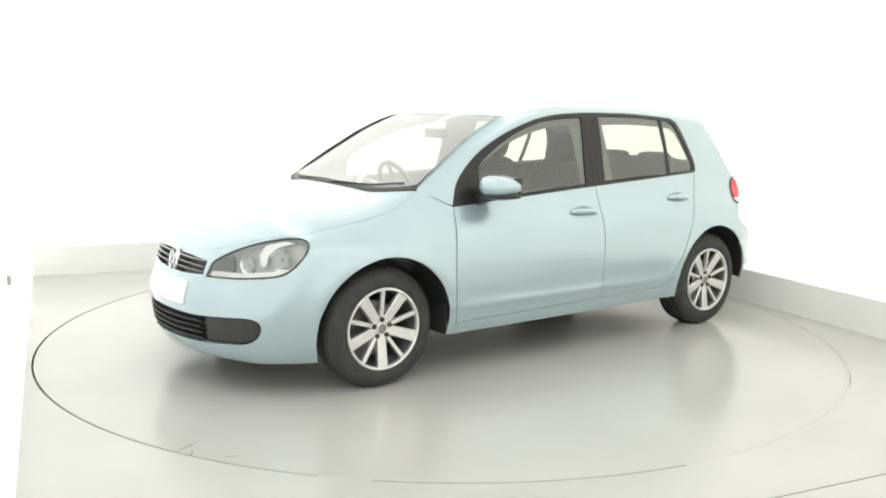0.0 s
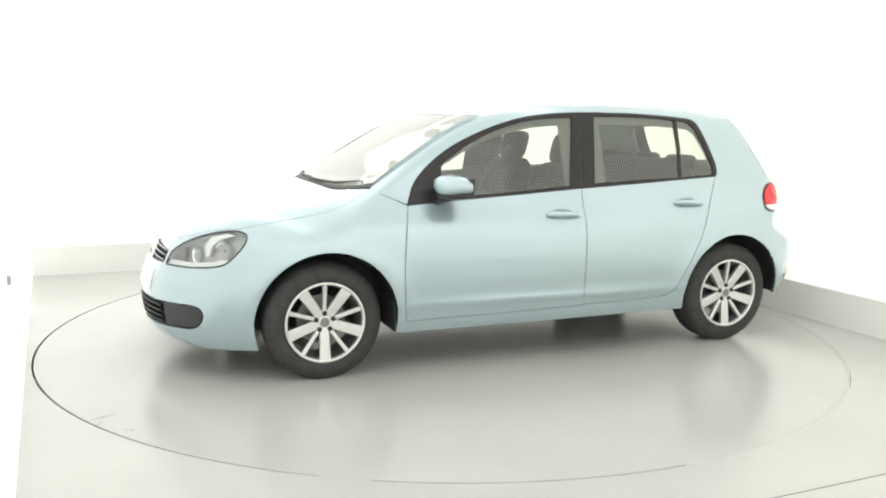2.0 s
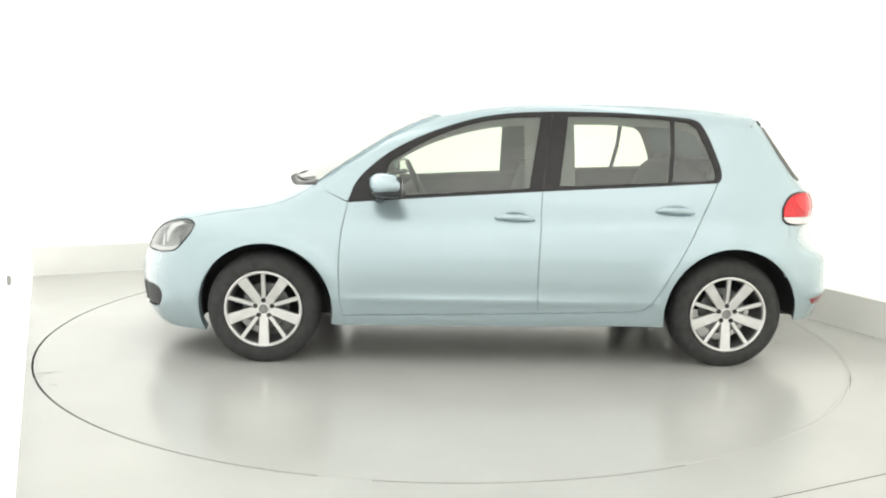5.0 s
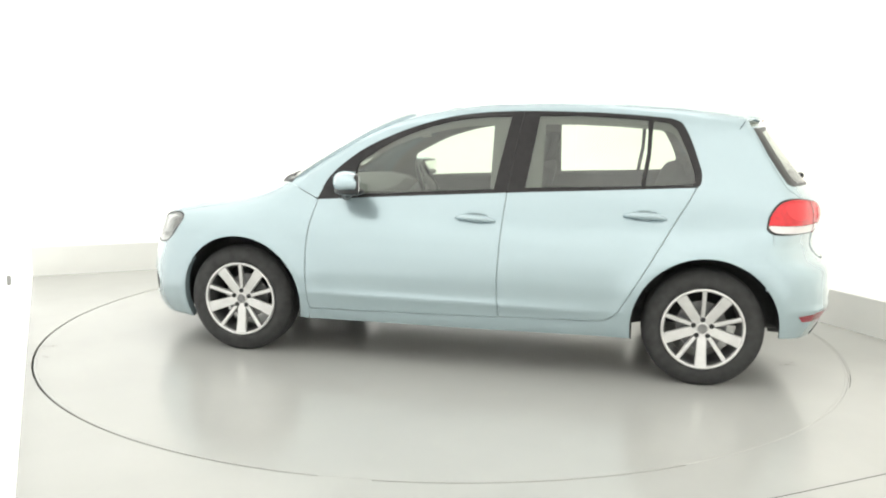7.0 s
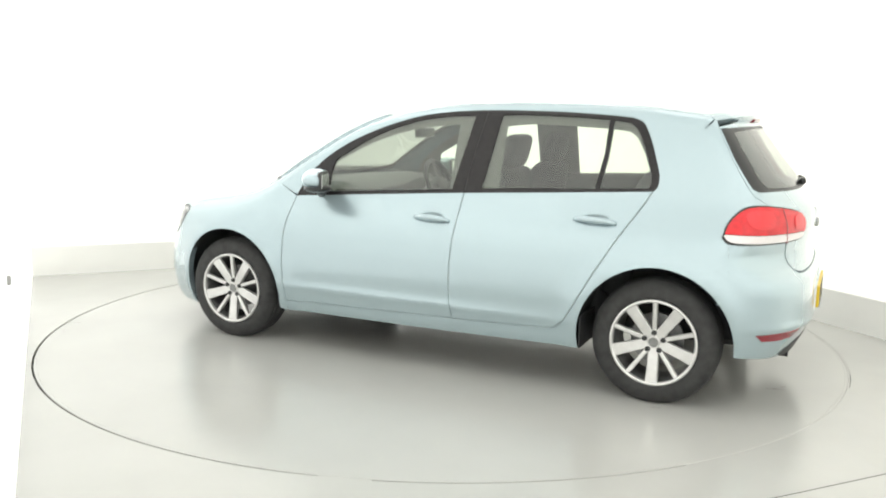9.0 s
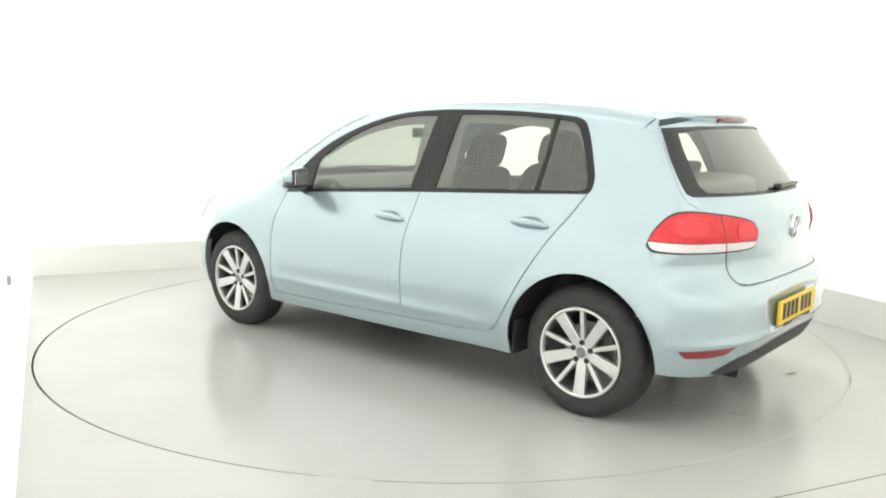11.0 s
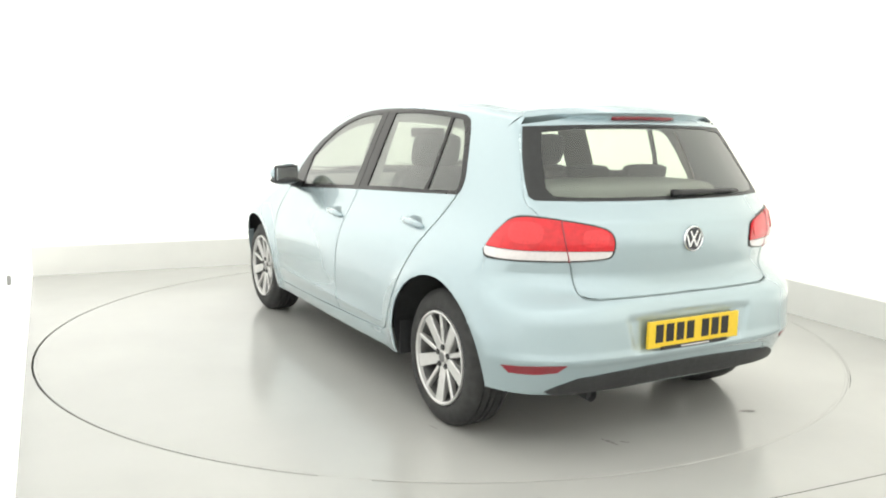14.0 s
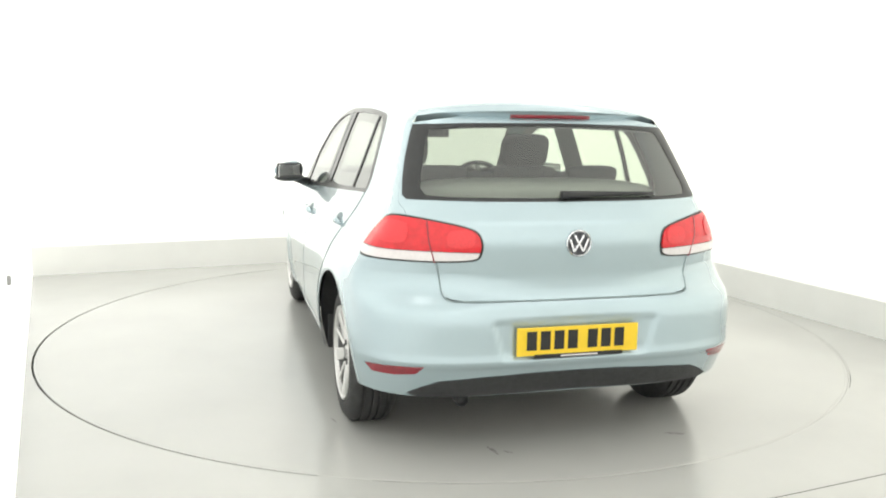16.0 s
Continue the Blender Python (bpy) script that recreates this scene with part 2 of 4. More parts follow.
def normals_at(p):
    e, n = 0.004, np.zeros_like(p)
    for k in range(3):
        d = np.zeros(3)
        d[k] = e
        q, r = p + d, p - d
        n[:, k] = car_form(q[:, 0], q[:, 1], q[:, 2]) - car_form(r[:, 0], r[:, 1], r[:, 2])
    return n / np.linalg.norm(n, axis=1)[:, None]


def from_side(q):
    q = np.asarray(q, float)
    o = np.ones(len(q))
    return cast(np.stack([q[:, 0], 1.3 * o, q[:, 1]], 1), np.stack([q[:, 0], 0.02 * o, q[:, 1]], 1))


def from_top(q):
    q = np.asarray(q, float)
    o = np.ones(len(q))
    return cast(np.stack([q[:, 0], q[:, 1], 1.8 * o], 1), np.stack([q[:, 0], q[:, 1], 0.4 * o], 1))


FRONT_PIVOT, REAR_PIVOT = 1.0, -1.1


def from_front(q):
    """q: angle round the front pivot, height."""
    q = np.asarray(q, float)
    c, s = np.cos(q[:, 0]), np.sin(q[:, 0])
    return cast(np.stack([FRONT_PIVOT + 1.6 * c, 1.6 * s, q[:, 1]], 1), np.stack([FRONT_PIVOT + 0.05 * c, 0.05 * s, q[:, 1]], 1))


def from_rear(q):
    q = np.asarray(q, float)
    c, s = np.cos(q[:, 0]), np.sin(q[:, 0])
    return cast(np.stack([REAR_PIVOT - 1.6 * c, 1.6 * s, q[:, 1]], 1), np.stack([REAR_PIVOT - 0.05 * c, 0.05 * s, q[:, 1]], 1))


def to_front(p):
    p = np.asarray(p, float)
    return np.stack([np.arctan2(p[:, 1], p[:, 0] - FRONT_PIVOT), p[:, 2]], 1)


def to_rear(p):
    p = np.asarray(p, float)
    return np.stack([np.arctan2(p[:, 1], REAR_PIVOT - p[:, 0]), p[:, 2]], 1)


def to_side(p):
    return np.asarray(p, float)[:, [0, 2]]


def to_top(p):
    return np.asarray(p, float)[:, [0, 1]]


def dense(pts, step, closed=False):
    """Points along a polyline, no more than step apart, its corners kept."""
    pts = [np.asarray(p, float) for p in pts]
    out = []
    n = len(pts)
    for i in range(n if closed else n - 1):
        a, b = pts[i], pts[(i + 1) % n]
        k = max(1, int(math.ceil(np.linalg.norm(b - a) / step)))
        out += [a + (b - a) * j / k for j in range(k)]
    if not closed:
        out.append(pts[-1])
    return np.array(out)


def spline(pts, n=8):
    """A Catmull-Rom curve through the points."""
    p = [np.asarray(a, float) for a in pts]
    p = [2 * p[0] - p[1]] + p + [2 * p[-1] - p[-2]]
    out = []
    for i in range(1, len(p) - 2):
        for k in range(n):
            t = k / n
            out.append(0.5 * (2 * p[i] + (p[i + 1] - p[i - 1]) * t + (2 * p[i - 1] - 5 * p[i] + 4 * p[i + 1] - p[i + 2]) * t * t + (3 * p[i] - p[i - 1] - 3 * p[i + 1] + p[i + 2]) * t ** 3))
    out.append(p[-2])
    return np.array(out)


def inside(q, loop):
    x, y = q[:, 0], q[:, 1]
    r = np.zeros(len(q), bool)
    a = np.asarray(loop)
    b = np.roll(a, -1, 0)
    for (x0, y0), (x1, y1) in zip(a, b):
        if y0 != y1:
            r ^= ((y0 > y) != (y1 > y)) & (x < (x1 - x0) * (y - y0) / (y1 - y0) + x0)
    return r


def near(q, loop, d):
    a = np.asarray(loop)
    b = np.roll(a, -1, 0)
    best = np.full(len(q), 9.0)
    for p0, p1 in zip(a, b):
        v = p1 - p0
        t = np.clip(((q - p0) @ v) / max(v @ v, 1e-12), 0, 1)
        best = np.minimum(best, np.linalg.norm(q - p0 - t[:, None] * v, axis=1))
    return best < d


from mathutils.geometry import delaunay_2d_cdt


def fill(loops, step):
    """Triangles inside the first loop and outside the others."""
    pts, edges = [], []
    for lp in loops:
        k = len(pts)
        pts += [tuple(p) for p in lp]
        edges += [(k + i, k + (i + 1) % len(lp)) for i in range(len(lp))]
    outer = np.asarray(loops[0])
    (x0, y0), (x1, y1) = outer.min(0), outer.max(0)
    gx, gy = np.meshgrid(np.arange(x0 + step / 2, x1, step), np.arange(y0 + step / 2, y1, step))
    g = np.stack([gx.ravel(), gy.ravel()], 1)
    ok = inside(g, outer) & ~near(g, outer, step * 0.45)
    for lp in loops[1:]:
        ok &= ~inside(g, lp) & ~near(g, lp, step * 0.45)
    pts += [tuple(p) for p in g[ok]]
    v, _, f, *_ = delaunay_2d_cdt([Vector(p) for p in pts], edges, [], 0, 1e-7)
    v = np.array([tuple(p) for p in v])
    f = np.array([tuple(t) for t in f if len(t) == 3])
    c = v[f].mean(1)
    ok = inside(c, outer)
    for lp in loops[1:]:
        ok &= ~inside(c, lp)
    return v, f[ok]


def skin(loops, ray, step=0.03, lift=0.0, rim=0.012, mirror=False):
    """A panel of the car's surface as verts, faces and normals, its edges turned inwards by rim."""
    v, f = fill(loops, step)
    p = ray(v)
    n = normals_at(p)
    tri = p[f]
    fn = np.cross(tri[:, 1] - tri[:, 0], tri[:, 2] - tri[:, 0])
    flip = (fn * n[f].mean(1)).sum(1) < 0
    f[flip] = f[flip][:, ::-1]
    p = p + n * lift
    if rim:
        count = {}
        for t in f:
            for a, b in ((t[0], t[1]), (t[1], t[2]), (t[2], t[0])):
                count[(a, b)] = 1
        edge = [(a, b) for a, b in count if (b, a) not in count]
        ids = sorted({a for e in edge for a in e})
        k = {a: len(p) + i for i, a in enumerate(ids)}
        k2 = {a: len(p) + len(ids) + i for i, a in enumerate(ids)}
        side = np.zeros((len(ids), 3))
        for a, b in edge:
            w = np.cross(p[b] - p[a], n[a])
            w /= max(np.linalg.norm(w), 1e-9)
            side[k[a] - len(p)] += w
            side[k[b] - len(p)] += w
        side /= np.maximum(np.linalg.norm(side, axis=1), 1e-9)[:, None]
        extra = [(k[b], k[a], k2[a]) for a, b in edge] + [(k[b], k2[a], k2[b]) for a, b in edge]
        p = np.concatenate([p, p[ids], p[ids] - n[ids] * rim])
        n = np.concatenate([n, side, side])
        f = np.concatenate([f, np.array(extra)])
    if mirror:
        p, n, f = p * [1, -1, 1], n * [1, -1, 1], f[:, ::-1]
    return p, f, n


def join(pieces):
    ps, fs, ns, k = [], [], [], 0
    for p, f, n in pieces:
        ps.append(p), fs.append(f + k), ns.append(n)
        k += len(p)
    return np.concatenate(ps), np.concatenate(fs), np.concatenate(ns)


def panel(name, pieces, mat, parent, label=""):
    p, f, n = join(pieces)
    return mesh_part(name, smooth_mesh(name, p, f, mat, n), parent, label)


def ribbon(path3d, width, lift, mat, parent, name, label="", sides=(1,)):
    """A narrow strip on the car's surface along a path."""
    p = np.asarray(path3d, float)
    n = normals_at(p)
    d = np.gradient(p, axis=0)
    w = np.cross(d, n)
    w /= np.maximum(np.linalg.norm(w, axis=1), 1e-9)[:, None]
    m = len(p)
    for s in sides:
        v = np.concatenate([p + w * width / 2 + n * lift, p - w * width / 2 + n * lift, p + w * width / 2 - n * 0.004, p - w * width / 2 - n * 0.004])
        f = []
        for i in range(m - 1):
            f += [(i, i + 1, m + i + 1, m + i), (2 * m + i, 2 * m + i + 1, i + 1, i), (m + i, m + i + 1, 3 * m + i + 1, 3 * m + i)]
        nn = np.concatenate([n, n, w, -w])
        q = v * [1, s, 1]
        f = [t[::-1] for t in f] if s > 0 else f
        me = smooth_mesh(name, q, f, mat)
        mesh_part(name, me, parent, label)


# ---- the studio ----
def room_box(name, u0, u1, v0, v1, z0, z1, mat, label, bevel=0.0):
    ob = part(name, box_bm(u0, u1, v0, v1, z0, z1, bevel), mat, None)
    ob.matrix_world = ROOM
    return tagged(ob, label, kind="structure")


def build_studio():
    # floor with a round opening for the turntable
    bm = bmesh.new()
    n, r = 160, 2.452
    ring = [bm.verts.new((r * math.cos(2 * math.pi * k / n), r * math.sin(2 * math.pi * k / n), 0)) for k in range(n)]
    low = [bm.verts.new((v.co.x, v.co.y, -0.05)) for v in ring]
    u0, u1, v0, v1 = U_LEFT - 0.1, U_RIGHT, V_FRONT, V_BACK
    outer = []
    for k in range(n):
        d = Vector((math.cos(2 * math.pi * k / n), math.sin(2 * math.pi * k / n), 0))
        s = min((u1 if d.x > 0 else u0) / d.x if abs(d.x) > 1e-9 else 1e9, (v1 if d.y > 0 else -2.81) / d.y if abs(d.y) > 1e-9 else 1e9)
        outer.append(bm.verts.new(d * s))
    for k in range(n):
        j = (k + 1) % n
        bm.faces.new((ring[k], ring[j], outer[j], outer[k]))
        bm.faces.new((ring[j], ring[k], low[k], low[j]))
    corners = [(u0, v1), (u0, -2.81), (u1, -2.81), (u1, v1)]
    for c in corners:
        a = math.atan2(c[1], c[0]) % (2 * math.pi)
        k = int(a / (2 * math.pi / n))
        vc = bm.verts.new((*c, 0))
        bm.faces.new((outer[k], vc, outer[(k + 1) % n]))
    bmesh.ops.recalc_face_normals(bm, faces=bm.faces[:])
    for f in bm.faces:
        if abs(f.normal.z) > 0.5 and f.normal.z < 0:
            f.normal_flip()
    floor_ob = part("floor", bm, FLOOR, None)
    floor_ob.matrix_world = ROOM
    tagged(floor_ob, "pale grey painted studio floor round a turntable", kind="structure")
    room_box("floor_front", u0, u1 + 0.45, v0, -2.815, -0.05, 0.0, FLOOR, "pale grey painted floor before a joint")
    room_box("floor_base", u0 - 0.3, u1 + 0.3, v0 - 0.3, v1 + 0.3, -0.2, -0.055, GROOVE, "dark slab below the floor")
    # walls, given emission in place of lamps
    u0 = U_LEFT
    t = 0.15
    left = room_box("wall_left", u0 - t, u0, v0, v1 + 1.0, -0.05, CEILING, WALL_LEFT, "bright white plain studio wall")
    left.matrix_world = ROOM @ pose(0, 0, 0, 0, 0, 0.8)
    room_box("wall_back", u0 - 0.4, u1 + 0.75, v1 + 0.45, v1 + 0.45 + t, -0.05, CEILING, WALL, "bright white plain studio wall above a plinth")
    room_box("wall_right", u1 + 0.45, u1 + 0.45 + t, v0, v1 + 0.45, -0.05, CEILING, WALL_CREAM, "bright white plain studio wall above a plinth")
    # unseen wall and ceiling that close the room and glow
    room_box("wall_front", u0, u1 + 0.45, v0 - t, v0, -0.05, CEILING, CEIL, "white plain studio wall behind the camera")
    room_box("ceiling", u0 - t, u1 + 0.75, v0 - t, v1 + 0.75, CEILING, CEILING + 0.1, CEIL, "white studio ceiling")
    # low plinths along two walls
    room_box("plinth_back", u0 - 0.1, u1 + 0.45, v1, v1 + 0.45, -0.05, 0.245, PLINTH, "low off-white plinth along the back wall", 0.006)
    room_box("plinth_right", u1, u1 + 0.45, -2.81, v1 - 0.002, -0.05, 0.245, PLINTH, "low off-white plinth along the side wall", 0.006)


def build_wall_socket():
    ob = part("wall_socket", box_bm(U_LEFT + 0.015, U_LEFT + 0.034, -1.435, -1.405, 0.705, 0.74, 0.004), SOCKET, None)
    ob.matrix_world = ROOM
    return tagged(ob, "small grey socket plate on the white wall", "socket")


def joint_filler(a0, a1, r1=2.4515):
    """Added floor-coloured strip that hides a stretch of the round joint's dark line."""
    bm = bmesh.new()
    n = max(4, int(abs(a1 - a0) * 1.2))
    rows = []
    for k in range(n + 1):
        a = radians(a0 + (a1 - a0) * k / n)
        rows.append([bm.verts.new((r * math.cos(a), r * math.sin(a), z)) for r, z in ((2.4412, -0.02), (2.4412, -0.0012), (r1, -0.0012), (r1, -0.02))])
    for p, q in zip(rows, rows[1:]):
        for i in range(3):
            bm.faces.new((p[i], q[i], q[i + 1], p[i + 1]))
    bmesh.ops.recalc_face_normals(bm, faces=bm.faces[:])
    ob = part("joint_filler", bm, FLOOR, None)
    return tagged(ob, "added floor-coloured strip hiding the round joint", kind="structure")


def build_turntable():
    deck = lathe_bm([(0.0001, 0.0), (1.2, 0.0), (2.425, 0.0), (2.425, -0.045), (0.0001, -0.045)], Matrix(), 192)
    ob = part("turntable", deck, DISC, None, smooth=True, tilt=20)
    tagged(ob, "round pale grey motorised turntable set flush in the floor", "turntable")
    part("edge_band", lathe_bm([(2.4256, -0.03), (2.4256, 0.0), (2.438, 0.0), (2.4405, -0.002), (2.4405, -0.03)], Matrix(), 192), DISC, ob, smooth=True, tilt=20)
    rng = random.Random(4)
    # small scuffs left by tyres and shoes
    spots = [(-2.094, 0.359, 0.05, 0.012, 12), (-2.13, 0.30, 0.02, 0.008, 40), (-2.097, -0.492, 0.045, 0.012, 70), (2.11, 1.10, 0.07, 0.008, 25), (2.0, 1.30, 0.03, 0.006, -30), (2.12, 1.18, 0.025, 0.006, 60), (-1.6, 0.95, 0.03, 0.006, 10), (0.6, -1.9, 0.03, 0.006, 0)]
    for x, y, a, c, turn in spots:
        bm = bmesh.new()
        ring = []
        n = 14
        for k in range(n):
            t = 2 * math.pi * k / n
            w = 0.75 + 0.5 * rng.random()
            ring.append(bm.verts.new((a * w * math.cos(t), c * w * math.sin(t), 0.0006)))
        bm.faces.new(ring)
        bmesh.ops.recalc_face_normals(bm, faces=bm.faces[:])
        bm.transform(pose(x, y, 0, 0, 0, turn))
        part("scuff_mark", bm, SCUFF, ob, "faint dark scuff")
    return ob


# ---- seams shared by neighbouring panels (one side of the car) ----
BELT = [(0.828, 0.897), (0.376, 0.930), (-0.248, 0.972), (-0.843, 1.005), (-1.228, 1.028)]
DLO_REAR = [(-1.228, 1.028), (-1.246, 1.05), (-1.25, 1.09), (-1.24, 1.135), (-1.195, 1.26), (-1.155, 1.34), (-1.13, 1.366), (-1.085, 1.382)]
DLO_TOP = [(-1.085, 1.382), (-0.97, 1.392), (-0.82, 1.401), (-0.67, 1.407), (-0.5, 1.409), (-0.35, 1.409), (-0.2, 1.404), (-0.05, 1.393), (0.1, 1.370), (0.26, 1.326), (0.42, 1.267), (0.585, 1.184), (0.712, 1.089), (0.79, 1.0), (0.828, 0.899)]
DLO = np.concatenate([spline(BELT, 6)[:-1], spline(DLO_REAR, 4)[:-1], spline(DLO_TOP, 4)[:-1]])
COWL_CORNER = (1.02, 0.69)
FENDER_TOP = spline([COWL_CORNER, (1.15, 0.722), (1.3, 0.733), (1.5, 0.73), (1.66, 0.71)], 8)
HOOD_NOSE = spline([(1.66, 0.71), (1.74, 0.68), (1.83, 0.598), (1.92, 0.48), (1.975, 0.36), (2.0, 0.25), (2.015, 0.12), (2.02, 0.0)], 6)
COWL = spline([(1.235, 0.0), (1.22, 0.2), (1.17, 0.43), (1.09, 0.61), COWL_CORNER], 6)
SCREEN_SIDE = spline([COWL_CORNER, (0.80, 0.646), (0.56, 0.598), (0.315, 0.547)], 8)
SCREEN_TOP = spline([(0.315, 0.547), (0.42, 0.38), (0.475, 0.19), (0.49, 0.0)], 6)
ROOF_EDGE = spline([(0.315, 0.547), (0.1, 0.556), (-0.2, 0.561), (-0.6, 0.563), (-1.0, 0.558), (-1.3, 0.545), (-1.47, 0.53)], 6)
ROOF_REAR = spline([(-1.47, 0.53), (-1.50, 0.3), (-1.51, 0.0)], 6)


def arch_points(k, a0, a1, grow=0.0, n=26):
    ax, az, ar = ARCHES[k]
    return [(ax + (ar + grow) * math.cos(a), az + (ar + grow) * math.sin(a)) for a in np.linspace(radians(a0), radians(a1), n)]


DOOR_FRONT = [(0.828, 0.897), (0.848, 0.80), (0.864, 0.70), (0.872, 0.55), (0.868, 0.40), (0.852, 0.287)]
DOOR_FOOT = [(0.852, 0.287), (0.4, 0.296), (-0.227, 0.311)]
DOOR_SPLIT = [(-0.227, 0.311), (-0.215, 0.42), (-0.214, 0.55), (-0.222, 0.72), (-0.232, 0.88), (-0.240, 0.971)]
REAR_FOOT = [(-0.227, 0.311), (-0.5, 0.317), (-0.72, 0.324)]
REAR_EDGE = [(-0.72, 0.324), (-0.79, 0.334), (-0.84, 0.366), (-0.90, 0.463), (-1.0, 0.641), (-1.106, 0.828), (-1.18, 0.945), (-1.225, 1.027)]
BUMPER_SEAM = spline([(1.58, 0.525), (1.63, 0.56), (1.675, 0.63), (1.668, 0.72), (1.66, 0.80)], 5)
REAR_SEAM = spline([(-1.575, 0.53), (-1.60, 0.58), (-1.62, 0.655)], 4)
CORNER_SEAM = [(-1.62, 0.655), (-1.60, 0.82), (-1.56, 1.0), (-1.50, 1.15), (-1.43, 1.33)]


def mirrored(half):
    return list(half) + [(-a, b) for a, b in list(half)[::-1] if a > 1e-6]


# outlines on the nose, as angle and height
HEADLIGHT = spline([(0.346, 0.578), (0.358, 0.620), (0.380, 0.656), (0.504, 0.720), (0.647, 0.766), (0.758, 0.784), (0.818, 0.776), (0.843, 0.753), (0.833, 0.708), (0.777, 0.640), (0.711, 0.606), (0.528, 0.584), (0.346, 0.578)], 4)[:-1]
GRILLE = [(0.000, 0.657), (0.160, 0.657), (0.325, 0.648), (0.320, 0.582), (0.160, 0.570), (0.000, 0.566)]
INTAKE = [(0.0, 0.392), (0.30, 0.384), (0.47, 0.393)] + spline([(0.56, 0.399), (0.605, 0.396), (0.636, 0.382), (0.648, 0.352), (0.636, 0.315), (0.605, 0.283), (0.555, 0.264)], 4).tolist() + [(0.32, 0.245), (0.0, 0.245)]


def build_car():
    car = new("car")
    tagged(car, "pale ice-blue metallic five-door hatchback parked on the turntable", "car")

    fender_top3 = from_top(FENDER_TOP)
    nose3 = from_top(HOOD_NOSE)
    screen_side3 = from_top(SCREEN_SIDE)
    roof_edge3 = from_top(ROOF_EDGE)
    seam_top = fender_top3[-1]
    bumper_seam = np.array([q if i < len(BUMPER_SEAM) - 1 else (seam_top[0], seam_top[2]) for i, q in enumerate(BUMPER_SEAM)])

    # rear corner: gate seam, in angle and height
    gate_seam = spline([(0.520, 0.655), (0.590, 0.667), (0.630, 0.710), (0.655, 0.800), (0.710, 0.900), (0.810, 1.000), (0.865, 1.040), (0.930, 1.200), (0.975, 1.345)], 5)
    roof_end = roof_edge3[-1]
    corner_seam3 = from_side(np.array(CORNER_SEAM))

    for s, mir in ((1, False), (-1, True)):
        # front wing
        loop = list(DOOR_FRONT[::-1]) + [tuple(q) for q in to_side(screen_side3[:1])] + [tuple(q) for q in to_side(fender_top3[1:])] + [tuple(q) for q in bumper_seam[::-1][1:]] + arch_points(0, 36, 192) + [(0.862, 0.222)]
        loop = dense(loop, 0.03, True)
        panel("front_wing", [skin([loop], from_side, 0.03, rim=0.004, mirror=mir)], PAINT, car)
        # side frame: windscreen pillar, roof rail, rear quarter, sill
        outer = ([(0.857, 0.282)] + [(0.857, 0.222), (0.5, 0.226), (-0.2, 0.23), (-0.92, 0.238)]
                 + [(ARCHES[1][0] + 0.374 * math.cos(a), ARCHES[1][1] + 0.374 * math.sin(a)) for a in np.linspace(radians(-10), radians(143), 34)]
                 + [tuple(q) for q in REAR_SEAM] + [tuple(q) for q in CORNER_SEAM[1:]]
                 + [tuple(q) for q in to_side(roof_edge3[::-1])] + [tuple(q) for q in to_side(screen_side3[::-1][1:])]
                 + [(0.832, 0.905)])
        # inner boundary: window surround and the door openings, walked back to the start
        outer += [tuple(q) for q in DLO_TOP[::-1][1:]] + [tuple(q) for q in DLO_REAR[::-1][1:]]
        outer += [(a - 0.003, b - 0.0015) for a, b in REAR_EDGE[::-1]] + [(a, b - 0.004) for a, b in REAR_FOOT[::-1]] + [(a, b - 0.004) for a, b in DOOR_FOOT[::-1][1:-1]]
        outer = dense(outer, 0.03, True)
        corner_loop = np.concatenate([to_rear(corner_seam3), to_rear(roof_edge3[-1:]), gate_seam[::-1]])
        panel("side_frame", [skin([outer], from_side, 0.03, rim=0.0, mirror=mir), skin([dense(corner_loop, 0.03, True)], from_rear, 0.03, rim=0.0, mirror=mir)], PAINT, car)
        # doors
        loop = dense(DOOR_FRONT + DOOR_FOOT[1:] + [(a + 0.003, b) for a, b in DOOR_SPLIT[1:]] + [tuple(q) for q in spline(BELT[:3], 4)[::-1][1:-1]], 0.03, True)
        door = panel("front_door", [skin([loop], from_side, 0.03, 0.0015, mirror=mir)], PAINT, car)
        loop = dense([(a - 0.003, b) for a, b in DOOR_SPLIT[::-1]] + REAR_FOOT[1:] + REAR_EDGE[1:] + [tuple(q) for q in spline(BELT[2:], 4)[::-1][1:-1]], 0.03, True)
        door2 = panel("rear_door", [skin([loop], from_side, 0.03, 0.0015, mirror=mir)], PAINT, car)
        # dark joints round the doors
        for path in (DOOR_FRONT, DOOR_FOOT, DOOR_SPLIT, REAR_FOOT + REAR_EDGE[1:]):
            ribbon(from_side(dense(spline(path, 5), 0.02)), 0.0062, 0.0022, SEAM, car, "door_joint", "dark door joint", (s,))
        # window surround with three openings
        front_glass = dense(spline([(0.62, 0.933), (0.2, 0.963), (-0.165, 0.988)], 5).tolist() + spline([(-0.168, 0.99), (-0.20, 1.17), (-0.238, 1.374)], 5).tolist() + spline([(-0.238, 1.377), (-0.08, 1.371), (0.08, 1.349), (0.25, 1.301), (0.40, 1.238), (0.54, 1.154), (0.61, 1.095), (0.62, 0.94)], 5).tolist(), 0.03, True)
        rear_glass = dense([(-0.335, 1.0), (-0.362, 1.18), (-0.392, 1.385), (-0.6, 1.388), (-0.8, 1.381), (-0.968, 1.370), (-0.966, 1.2), (-0.94, 1.028), (-0.65, 1.016)], 0.03, True)
